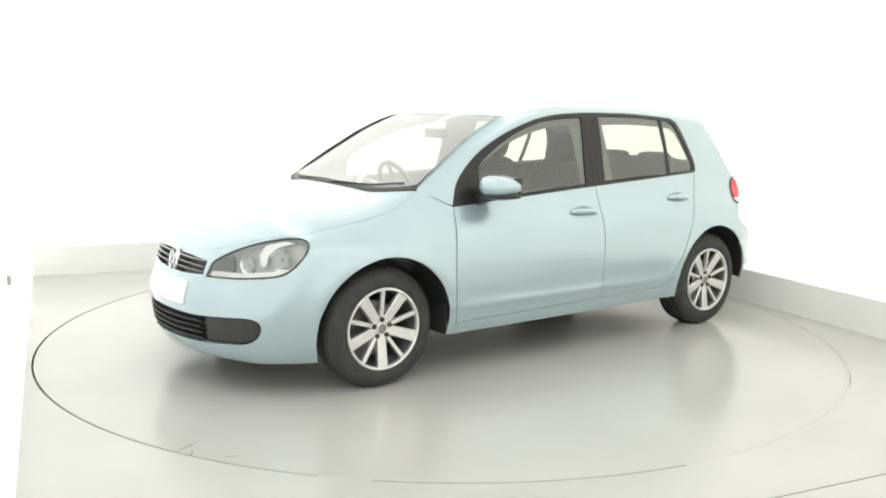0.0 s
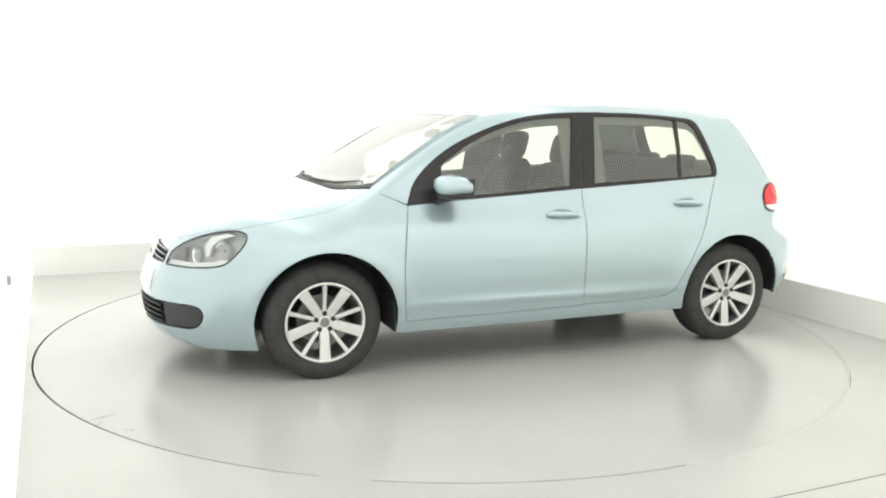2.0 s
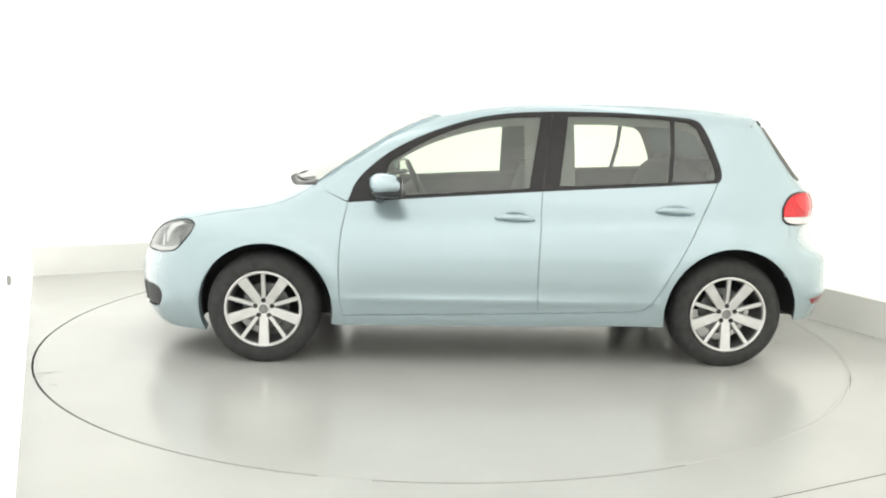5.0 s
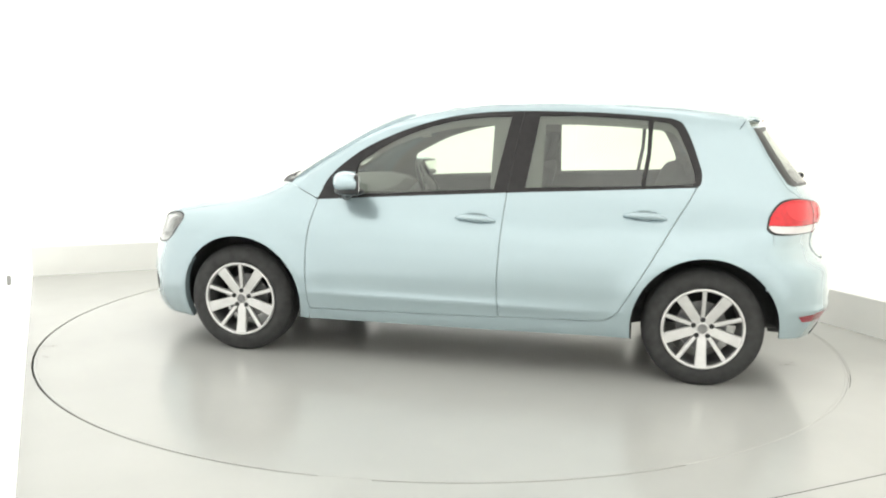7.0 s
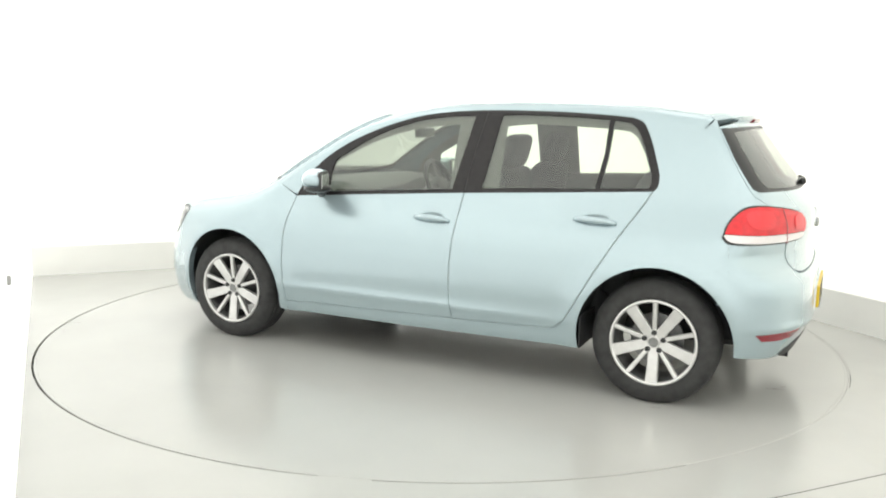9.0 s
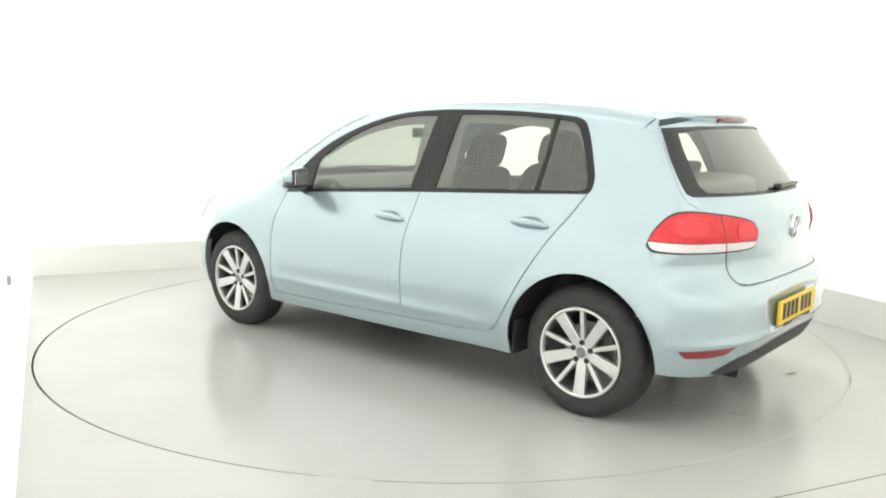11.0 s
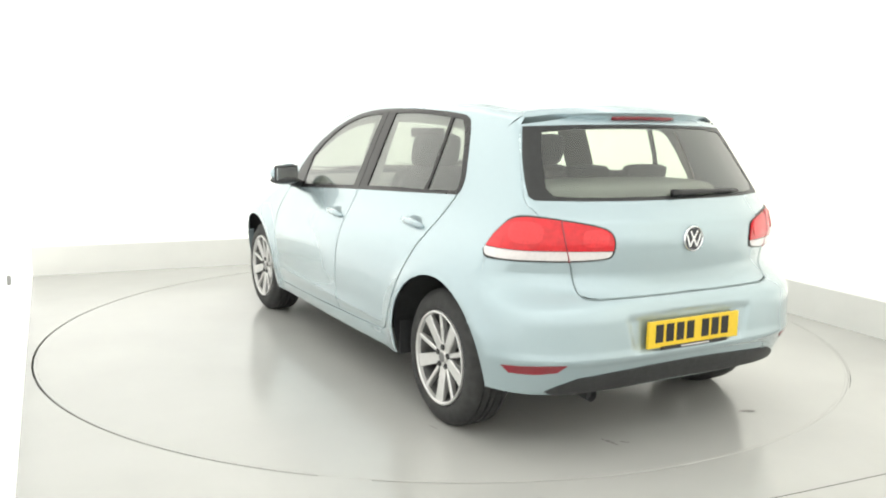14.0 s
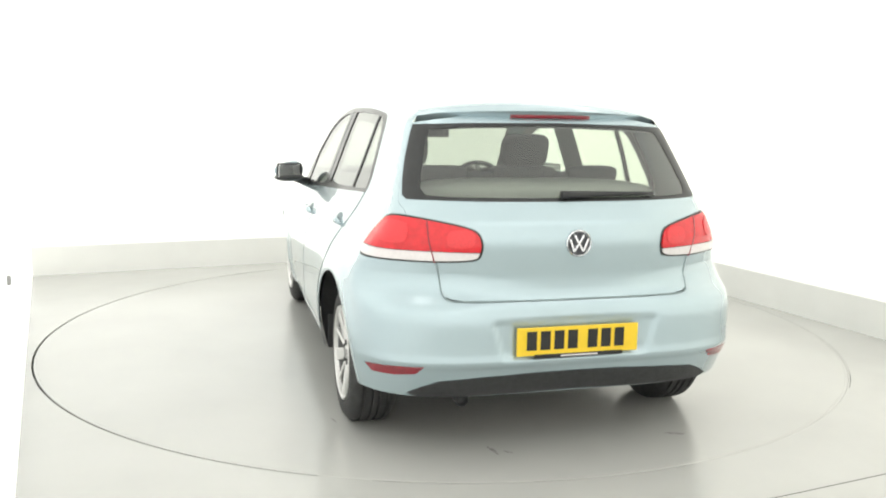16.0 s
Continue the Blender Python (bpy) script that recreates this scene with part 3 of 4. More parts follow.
        quarter = dense([(-0.965, 1.03), (-0.987, 1.2), (-0.993, 1.368), (-1.075, 1.358), (-1.118, 1.325), (-1.165, 1.23), (-1.212, 1.1), (-1.214, 1.06), (-1.20, 1.042)], 0.03, True)
        panel("window_surround", [skin([dense(DLO, 0.03, True), front_glass, rear_glass, quarter], from_side, 0.03, 0.001, 0.01, mirror=mir)], GLOSS_BLACK, car, "black window surround and pillar trim")
        ribbon(from_side(dense(spline([(-0.243, 0.985), (-0.268, 1.18), (-0.305, 1.392)], 6), 0.03)), 0.004, 0.002, RUBBER, car, "pillar_joint", "dark joint between door frames", (s,))
        # the inner trim hangs lower than the roof rail and is wider at the middle pillar
        trims = [dense([(min(max(a, -9 if hi < -0.1 else -0.145), 9 if lo > -0.3 or hi < -0.9 else -0.425), b - 0.042 * max(0.0, (b - 1.05) / 0.33)) for a, b in lp], 0.03, True) for lp, lo, hi in ((front_glass, -0.25, 0.62), (rear_glass, -0.97, -0.33), (quarter, -1.22, -0.96))]
        panel("pillar_trim", [skin([dense(DLO, 0.03, True), *trims], from_side, 0.05, -0.016, 0.0, mirror=mir)], PILLAR, car, "pale grey inner pillar trim")
        for nm, lp in (("front_door_window", front_glass), ("rear_door_window", rear_glass), ("quarter_window", quarter)):
            ob = panel(nm, [skin([lp], from_side, 0.04, -0.004, 0.0, mirror=mir)], GLASS, car, "green-tinted side glass")
            ob.visible_shadow = False
    # bonnet, windscreen, roof: both halves at once
    loop = [tuple(q) for q in COWL[1:]] + [tuple(q) for q in FENDER_TOP[1:]] + [tuple(q) for q in HOOD_NOSE[1:]]
    loop = [(COWL[0][0], 0.0)] + loop
    left = [(a, b - 0.0008) if b > 0.01 else (a, b) for a, b in loop]
    ring = left + [(a, -b) for a, b in left[::-1] if b > 1e-6]
    panel("bonnet", [skin([dense(ring, 0.03, True)], from_top, 0.03, 0.001, 0.003)], PAINT, car)
    left = [(0.49, 0.0)] + [tuple(q) for q in SCREEN_TOP[::-1][1:]] + [tuple(q) for q in SCREEN_SIDE[::-1][1:]] + [tuple(q) for q in COWL[::-1][1:]]
    ring = left + [(a, -b) for a, b in left[::-1] if b > 1e-6]
    inner = [(a * 0.99 + 0.006, b * 0.968) for a, b in left]
    inner = [(a - (0.03 if a > 0.99 else 0.0), b) for a, b in inner]
    inner_ring = dense(inner + [(a, -b) for a, b in inner[::-1] if b > 1e-6], 0.04, True)
    panel("windscreen_border", [skin([dense(ring, 0.03, True), inner_ring], from_top, 0.03, -0.001, 0.004)], BLACK, car, "black windscreen border")
    for s in (1, -1):
        # raised lip beside the glass: painted outside, black rubber inside
        for inset, rise, mat, nm, text in ((0.0, 0.014, PAINT, "pillar_lip", ""), (0.004, 0.0135, RUBBER, "screen_rubber", "black rubber beside the windscreen")):
            p = from_top(dense(SCREEN_SIDE, 0.03) - [0, inset])
            n = normals_at(p)
            k = len(p)
            up = rise * np.sqrt(np.clip(np.minimum(np.arange(k), np.arange(k)[::-1]) / 4.0, 0, 1))[:, None]
            lean = np.array([0, -0.003, 0])
            v = np.concatenate([p - n * 0.006, p + n * up + (lean if inset == 0 else 0)]) * [1, s, 1]
            mesh_part(nm, smooth_mesh(nm, v, [(i, i + 1, k + i + 1, k + i) for i in range(k - 1)], mat), car, text)
    ob = panel("windscreen", [skin([inner_ring], from_top, 0.05, -0.002, 0.0)], SCREEN, car, "clear windscreen glass")
    ob.visible_shadow = False
    left = [(0.49, 0.0)] + [tuple(q) for q in SCREEN_TOP[::-1][1:]] + [tuple(q) for q in ROOF_EDGE[1:]] + [tuple(q) for q in ROOF_REAR[1:]]
    left = [(a, b - 0.003) if b > 0.01 else (a, b) for a, b in left]
    ring = left + [(a, -b) for a, b in left[::-1] if b > 1e-6]
    panel("roof", [skin([dense(ring, 0.04, True)], from_top, 0.04)], PAINT, car)
    # front bumper: from the bonnet's edge to the keel, wheel arch to wheel arch
    seam3 = from_side(bumper_seam)
    arch3 = from_side(np.array([(ARCHES[0][0] + 0.372 * math.cos(a), ARCHES[0][1] + 0.372 * math.sin(a)) for a in np.linspace(radians(-22), radians(35), 10)]))
    low = [(to_front(arch3[:1])[0][0] * k, 0.165) for k in np.linspace(1, 0, 12)]
    left = [tuple(q) for q in to_front(nose3)][::-1] + [tuple(q) for q in to_front(seam3[::-1])][1:] + [tuple(q) for q in to_front(arch3[::-1])] + low
    left[0] = (0.0, left[0][1])
    ring = left + [(-a, b) for a, b in left[::-1] if a > 1e-6]
    holes = [HEADLIGHT, [(-a, b) for a, b in HEADLIGHT], mirrored(GRILLE), mirrored(INTAKE)]
    panel("front_bumper", [skin([dense(ring, 0.03, True)] + [dense(h, 0.03, True) for h in holes], from_front, 0.03, rim=0.04)], PAINT, car)
    # rear bumper
    seam3 = from_side(REAR_SEAM)
    arch3 = from_side(np.array([(ARCHES[1][0] + 0.374 * math.cos(a), ARCHES[1][1] + 0.374 * math.sin(a)) for a in np.linspace(radians(142), radians(184), 10)]))
    rear_top = [(0.0, 0.655), (0.25, 0.655), (0.49, 0.655)] + [(to_rear(seam3[-1:])[0][0] * k + 0.49 * (1 - k), 0.655) for k in np.linspace(0.2, 1, 6)]
    low = [(to_rear(arch3[-1:])[0][0] * k, 0.262 + 0.020 * k ** 4) for k in np.linspace(1, 0, 12)]
    left = rear_top + [tuple(q) for q in to_rear(seam3[::-1])][1:] + [tuple(q) for q in to_rear(arch3)] + low
    ring = left + [(-a, b) for a, b in left[::-1] if a > 1e-6]
    panel("rear_bumper", [skin([dense(ring, 0.03, True)], from_rear, 0.016)], PAINT, car)
    # tailgate
    gate = [tuple(q) for q in gate_seam]
    left = [(0.0, 0.662)] + [(a - 0.002, b + (0.006 if b < 0.67 else 0)) for a, b in gate] + [(0.60, 1.385), (0.3, 1.393), (0.0, 1.396)]
    ring = left + [(-a, b) for a, b in left[::-1] if a > 1e-6]
    glass = [(0.0, 1.042), (0.3, 1.042), (0.6, 1.042), (0.82, 1.043), (0.853, 1.058), (0.884, 1.12), (0.918, 1.2), (0.962, 1.338), (0.63, 1.347), (0.3, 1.35), (0.0, 1.352)]
    glass_ring = dense(glass + [(-a, b) for a, b in glass[::-1] if a > 1e-6], 0.03, True)
    tailgate = panel("tailgate", [skin([dense(ring, 0.03, True), glass_ring], from_rear, 0.03, 0.001)], PAINT, car)
    clear = [(0.0, 1.057), (0.3, 1.057), (0.62, 1.057), (0.735, 1.061), (0.775, 1.09), (0.83, 1.25), (0.845, 1.318), (0.63, 1.334), (0.3, 1.338), (0.0, 1.34)]
    clear_ring = dense(clear + [(-a, b) for a, b in clear[::-1] if a > 1e-6], 0.03, True)
    panel("rear_window_border", [skin([glass_ring, clear_ring], from_rear, 0.03, 0.0, 0.01)], BLACK, car, "black rear window border")
    ob = panel("rear_window", [skin([clear_ring], from_rear, 0.04, -0.002, 0.0)], GLASS, car, "green-tinted rear glass")
    ob.visible_shadow = False
    return car


def wheel_pose(x, y, s):
    # local z axis points outwards
    return Matrix.Translation((x, y, 0.306)) @ Matrix.Rotation(-s * math.pi / 2, 4, "X")


def build_wheel(car, x, s):
    m = wheel_pose(x, s * (0.722 if x > 0 else 0.742), s)
    R = 0.312
    w = 0.1
    tyre_profile = [(0.208, -w), (0.235, -w - 0.006), (0.272, -w - 0.002), (0.298, -w + 0.016), (R - 0.004, -w + 0.030), (R - 0.002, -0.058), (R - 0.010, -0.056), (R - 0.010, -0.049), (R - 0.001, -0.047), (R, -0.021), (R - 0.009, -0.019), (R - 0.009, -0.011), (R, -0.009), (R, 0.009), (R - 0.009, 0.011), (R - 0.009, 0.019), (R, 0.021), (R - 0.001, 0.047), (R - 0.010, 0.049), (R - 0.010, 0.056), (R - 0.002, 0.058), (R - 0.004, w - 0.030), (0.298, w - 0.016), (0.272, w + 0.002), (0.235, w + 0.006), (0.214, w - 0.002), (0.208, w - 0.012)]
    rim = lathe_bm([(0.214, w - 0.004), (0.212, w + 0.006), (0.205, w + 0.008), (0.199, w + 0.003), (0.196, w - 0.012)], m, 64)
    wheel = part("wheel", rim, ALLOY, car, "silver ten-spoke alloy wheel with black tyre", smooth=True, tilt=35)
    part("tyre", lathe_bm(tyre_profile, m, 64, True), RUBBER, wheel, "black rubber tyre", smooth=True, tilt=50)
    part("rim_barrel", lathe_bm([(0.196, w - 0.012), (0.19, w - 0.03), (0.186, -w + 0.03), (0.20, -w + 0.004), (0.208, -w)], m, 64), BARREL, wheel, "inner rim coloured dark for shade", smooth=True, tilt=35)
    # spokes: five wide and five slim
    for k in range(10):
        a = -math.pi / 2 + k * math.pi / 5
        wide = k % 2 == 0
        bm = bmesh.new()
        w0, w1 = (0.025, 0.0305) if wide else (0.0105, 0.0115)
        rows = []
        for r, hw, h, dp in ((0.045, w0, 0.080, 0.03), (0.09, w0 * 1.02, 0.086, 0.03), (0.15, (w0 + w1) / 2, 0.093, 0.026), (0.198, w1, 0.099, 0.02)):
            rows.append([bm.verts.new((r, -hw, h - dp)), bm.verts.new((r, -hw, h - 0.004)), bm.verts.new((r, -hw + 0.004, h)), bm.verts.new((r, hw - 0.004, h)), bm.verts.new((r, hw, h - 0.004)), bm.verts.new((r, hw, h - dp))])
        for p, q in zip(rows, rows[1:]):
            for i in range(5):
                bm.faces.new((p[i], p[i + 1], q[i + 1], q[i]))
        bm.faces.new(rows[0])
        bm.faces.new(rows[-1])
        bmesh.ops.recalc_face_normals(bm, faces=bm.faces[:])
        bm.transform(m @ Matrix.Rotation(-s * a, 4, "Z"))
        part("spoke", bm, ALLOY, wheel, smooth=True, tilt=30)
    hub = lathe_bm([(0.0001, 0.086), (0.026, 0.086), (0.030, 0.083), (0.031, 0.078), (0.052, 0.081), (0.062, 0.074), (0.064, 0.045)], m, 32)
    part("hub", hub, ALLOY, wheel, "silver wheel hub", smooth=True, tilt=35)
    badge = lathe_bm([(0.0001, 0.089), (0.022, 0.089), (0.025, 0.085)], m, 24)
    part("hub_cap", badge, STEEL, wheel, "round grey hub cap", smooth=True, tilt=35)
    # black discs draw the shade in the bolt recesses
    for k in range(5):
        a = math.pi / 2 + k * 2 * math.pi / 5
        b = lathe_bm([(0.0001, 0.0855), (0.0125, 0.0855), (0.0135, 0.083), (0.0135, 0.068)], m @ Matrix.Translation((0.048 * math.cos(a), (1 if s < 0 else -1) * 0.046 * math.sin(a), 0.001)), 10)
        part("bolt_hole_shade", b, BLACK, wheel)
    disc = lathe_bm([(0.03, 0.0), (0.13, 0.0), (0.13, -0.022), (0.03, -0.022)], m, 40, True)
    part("brake_disc", disc, STEEL, wheel, "grey steel brake disc")
    return wheel


# ---- lamps, grilles, trim ----
def build_nose(car):
    for s, mir in ((1, False), (-1, True)):
        lamp = panel("headlight", [skin([dense(HEADLIGHT, 0.025, True)], from_front, 0.03, -0.04, 0.0, mirror=mir)], LAMP_GREY, car, "clear headlight with bright twin reflectors")
        ob = panel("headlight_lens", [skin([dense(HEADLIGHT, 0.025, True)], from_front, 0.03, -0.001, 0.0, mirror=mir)], LENS, lamp, "clear headlight lens")
        ob.visible_shadow = False
        low = [(0.353, 0.581), (0.528, 0.587), (0.711, 0.610), (0.773, 0.640), (0.748, 0.642), (0.688, 0.628), (0.528, 0.610), (0.368, 0.607)]
        panel("lower_strip", [skin([dense(low, 0.02, True)], from_front, 0.03, -0.012, 0.02, mirror=mir)], ALLOY, lamp, "silver strip along the lens")
        dark = [(0.358, 0.612), (0.380, 0.640), (0.468, 0.688), (0.483, 0.640), (0.483, 0.612)]
        panel("lamp_bezel", [skin([dense(dark, 0.02, True)], from_front, 0.03, -0.014, 0.02, mirror=mir)], PLASTIC, lamp, "dark lamp bezel")
        for phi, z, r in ((0.545, 0.652, 0.044), (0.715, 0.688, 0.058)):
            p = from_front(np.array([(phi, z)]))
            n = normals_at(p)[0]
            c, n = Vector(p[0]) - Vector(n) * 0.020, (Vector(n) + Vector((0.8, 0.15, 0))).normalized()
            m = Matrix.Translation(c) @ n.to_track_quat("Z", "Y").to_matrix().to_4x4()
            if mir:
                m = Matrix.Diagonal((1, -1, 1, 1)) @ m
            part("reflector", lathe_bm([(r, -0.008), (r * 0.85, -0.013), (r * 0.65, -0.022), (r * 0.4, -0.030), (0.0001, -0.033)], m, 28), CHROME, lamp, "chrome bowl reflector", smooth=True)
            part("bulb", lathe_bm([(0.0001, -0.012), (0.006, -0.014), (0.007, -0.02), (0.007, -0.033)], m, 14), STEEL, lamp, smooth=True)
        wing = [(0.615, 0.70), (0.64, 0.752), (0.73, 0.774), (0.775, 0.768), (0.70, 0.742), (0.66, 0.70), (0.655, 0.655), (0.63, 0.65)]
        panel("lamp_divider", [skin([dense(wing, 0.02, True)], from_front, 0.03, -0.010, 0.015, mirror=mir)], ALLOY, lamp, "bright lamp divider")
        ribbon(from_front(dense(HEADLIGHT, 0.02, True).tolist() + [HEADLIGHT[0]]), 0.008, 0.001, PLASTIC, lamp, "lamp_seal", "dark lamp seal", (s,))
    g = panel("grille", [skin([dense(mirrored(GRILLE), 0.03, True)], from_front, 0.03, -0.035, 0.0)], BLACK, car, "black front grille with slim bright-edged slats")
    for z in (0.590, 0.615, 0.640):
        ph = np.linspace(-0.315, 0.315, 40)
        p = from_front(np.stack([ph, z + 0.0 * ph], 1))
        slat_strip("slat", p, 0.011, 0.028, 0.001, PLASTIC, g)
        slat_strip("slat_edge", p + [0, 0, 0.0062], 0.0025, 0.006, 0.0035, ALLOY, g, "bright slat edge")
    k = panel("lower_grille", [skin([dense(mirrored(INTAKE), 0.03, True)], from_front, 0.03, -0.035, 0.0)], BLACK, car, "black lower air intake with horizontal slats")
    for z in (0.268, 0.297, 0.326, 0.355):
        ph = np.linspace(-0.335, 0.335, 44)
        slat_strip("slat", from_front(np.stack([ph, z + 0.0 * ph], 1)), 0.009, 0.03, -0.002, PLASTIC, k)
    for mir in (False, True):
        blank = [(0.360, 0.380), (0.47, 0.387)] + spline([(0.555, 0.392), (0.598, 0.389), (0.626, 0.376), (0.637, 0.351), (0.626, 0.319), (0.598, 0.291), (0.552, 0.273)], 4).tolist() + [(0.360, 0.257)]
        panel("fog_lamp_blank", [skin([dense(blank, 0.02, True)], from_front, 0.03, -0.008, 0.02, mirror=mir)], PLASTIC, k, "dark grey plastic blank")
    # round badge
    p = from_front(np.array([(0.0, 0.605)]))[0]
    m = Matrix.Translation((p[0] - 0.004, 0, 0.612)) @ Matrix.Rotation(math.radians(78), 4, "Y")
    badge(car, m, 0.062)
    # front plate with plain bars
    plate = panel("front_number_plate", [skin([dense([(-0.228, 0.425), (0.228, 0.425), (0.228, 0.535), (-0.228, 0.535)], 0.03, True)], from_front, 0.04, 0.006, 0.006)], WHITE_PLATE, car, "white front number plate")
    for i in range(7):
        a = 0.175 - i * 0.054 - (0.026 if i > 3 else 0)
        panel("plate_bar", [skin([[(a - 0.019, 0.445), (a + 0.019, 0.445), (a + 0.019, 0.515), (a - 0.019, 0.515)]], from_front, 0.04, 0.0075, 0.001)], PLATE_GREY, plate)


def slat_strip(name, p, height, depth, lift, mat, parent, label=""):
    """A horizontal bar that follows the car's surface."""
    n = normals_at(p)
    n[:, 2] = 0
    n /= np.linalg.norm(n, axis=1)[:, None]
    k = len(p)
    h = np.array([0, 0, height / 2])
    v = np.concatenate([p + n * lift + h * 0.6, p + n * lift - h * 0.6, p + n * (lift - 0.003) - h, p + n * (lift - depth) - h, p + n * (lift - depth) + h, p + n * (lift - 0.003) + h])
    f = []
    for a in range(6):
        b = (a + 1) % 6
        f += [(a * k + i, b * k + i, b * k + i + 1, a * k + i + 1) for i in range(k - 1)]
    me = bpy.data.meshes.new(name)
    me.from_pydata([tuple(map(float, q)) for q in v], [], f)
    me.materials.append(mat)
    bm = bmesh.new()
    bm.from_mesh(me)
    bmesh.ops.recalc_face_normals(bm, faces=bm.faces[:])
    bm.to_mesh(me)
    bm.free()
    return mesh_part(name, me, parent, label)


def badge(car, m, r):
    b = part("badge", lathe_bm([(0.0001, 0.002), (r * 0.86, 0.002), (r * 0.88, 0.008), (r * 0.94, 0.011), (r, 0.008), (r * 1.02, 0.0), (r, -0.006)], m, 36), CHROME, car, "round chrome badge", smooth=True, tilt=40)
    part("badge_field", lathe_bm([(0.0001, 0.0035), (r * 0.84, 0.0035), (r * 0.84, 0.001)], m, 36), BADGE_GREY, b, "dark badge field")
    # plain slanted bars
    for x0, z0, x1, z1 in ((-0.36, 0.62, -0.02, -0.02), (0.36, 0.62, 0.02, -0.02), (-0.72, 0.34, -0.36, -0.62), (0.72, 0.34, 0.36, -0.62), (-0.36, -0.62, 0.0, 0.02), (0.36, -0.62, 0.0, 0.02)):
        a, c = Vector((z0 * r, x0 * r, 0.005)), Vector((z1 * r, x1 * r, 0.005))
        d = c - a
        bm = box_bm(-d.length / 2, d.length / 2, -r * 0.085, r * 0.085, -0.003, 0.003, 0.001)
        bm.transform(m @ Matrix.Translation((a + c) / 2) @ Matrix.Rotation(math.atan2(d.y, d.x), 4, "Z"))
        part("badge_bar", bm, CHROME, b)
    return b


TAIL_LAMP = spline([(1.042, 0.834), (1.008, 0.895), (0.945, 0.955), (0.892, 0.980), (0.815, 0.985), (0.688, 0.973), (0.548, 0.953), (0.473, 0.930), (0.446, 0.890), (0.450, 0.845), (0.483, 0.815), (0.641, 0.804), (0.785, 0.803), (0.978, 0.806), (1.026, 0.815), (1.040, 0.838)], 4)[:-1]


def clip_low(loop, z, keep_above):
    """The part of an outline above or below a height."""
    out = []
    n = len(loop)
    for i in range(n):
        a, b = loop[i], loop[(i + 1) % n]
        ia, ib = (a[1] >= z) == keep_above, (b[1] >= z) == keep_above
        if ia:
            out.append(tuple(a))
        if ia != ib:
            t = (z - a[1]) / (b[1] - a[1])
            out.append((a[0] + t * (b[0] - a[0]), z))
    return out


def build_tail(car):
    mid = np.array([0.72, 0.89])
    for s, mir in ((1, False), (-1, True)):
        lamp = panel("tail_light", [skin([dense(TAIL_LAMP, 0.025, True)], from_rear, 0.03, 0.003, 0.01, mirror=mir)], BLACK, car, "red and clear rear light cluster with dark edge")
        inner = mid + (TAIL_LAMP - mid) * [0.965, 0.905]
        panel("red_lens", [skin([dense(clip_low(inner, 0.851, True), 0.025, True)], from_rear, 0.03, 0.008, 0.008, mirror=mir)], RED_LENS, lamp, "bright red lens")
        panel("clear_band", [skin([dense(clip_low(inner, 0.848, False), 0.025, True)], from_rear, 0.03, 0.008, 0.008, mirror=mir)], WHITE_LENS, lamp, "clear white lens band")
        seam = spline([(0.652, 0.804), (0.672, 0.880), (0.694, 0.968)], 8)
        ribbon(from_rear(seam), 0.005, 0.0095, DARK_RED, lamp, "lamp_joint", "dark joint", (s,))
        for phi, zc, w, h in ((0.84, 0.918, 0.075, 0.042), (0.54, 0.900, 0.06, 0.034)):
            cell = [(phi + w * math.copysign(abs(math.cos(a)) ** 0.7, math.cos(a)), zc + h * math.copysign(abs(math.sin(a)) ** 0.7, math.sin(a))) for a in np.linspace(0, 2 * math.pi, 25)[:-1]]
            panel("lamp_chamber", [skin([cell], from_rear, 0.03, 0.0105, 0.002, mirror=mir)], BRIGHT_RED, lamp, "brighter red lamp chamber")
        refl = [(0.900, 0.396), (0.778, 0.404), (0.645, 0.409), (0.683, 0.376), (0.768, 0.366), (0.868, 0.366)]
        panel("rear_reflector", [skin([dense(refl, 0.02, True)], from_rear, 0.03, 0.003, 0.006, mirror=mir)], DARK_RED, car, "slim dark red reflector")
    diff = mirrored([(0.0, 0.366), (0.23, 0.364), (0.47, 0.354), (0.60, 0.343), (0.68, 0.312), (0.735, 0.285), (0.70, 0.268), (0.4, 0.27), (0.0, 0.275)])
    panel("rear_diffuser", [skin([dense(diff, 0.03, True)], from_rear, 0.03, 0.003, 0.006)], PLASTIC, car, "dark grey plastic lower valance")
    part("exhaust_pipe", lathe_bm([(0.022, -0.20), (0.026, 0.0), (0.028, 0.004), (0.025, 0.005), (0.021, -0.02), (0.0001, -0.03)], Matrix.Translation((-1.872, 0.45, 0.248)) @ Matrix.Rotation(-math.pi / 2, 4, "Y"), 20), PLASTIC, car, "short dark exhaust tip", smooth=True, tilt=40)
    # bumper ledge joint and gate joint
    gate = spline([(0.000, 0.658), (0.330, 0.658), (0.520, 0.658), (0.590, 0.668), (0.627, 0.710), (0.646, 0.800)], 6)
    for s in (1, -1):
        ribbon(from_rear(gate), 0.006, 0.0025, SEAM, car, "tailgate_joint", "dark tailgate joint", (s,))
    # plate
    plate = part("rear_number_plate", box_bm(-1.992, -1.978, -0.257, 0.263, 0.447, 0.560, 0.003), YELLOW, car, "yellow rear number plate with black characters")
    for i in range(7):
        y = 0.203 - i * 0.058 - (0.028 if i > 3 else 0)
        part("plate_bar", box_bm(-1.9935, -1.9915, y - 0.021, y + 0.021, 0.470, 0.546), INK, plate)
    part("plate_strip", box_bm(-1.9945, -1.985, -0.19, 0.19, 0.436, 0.452, 0.002), INK, plate, "black dealer strip")
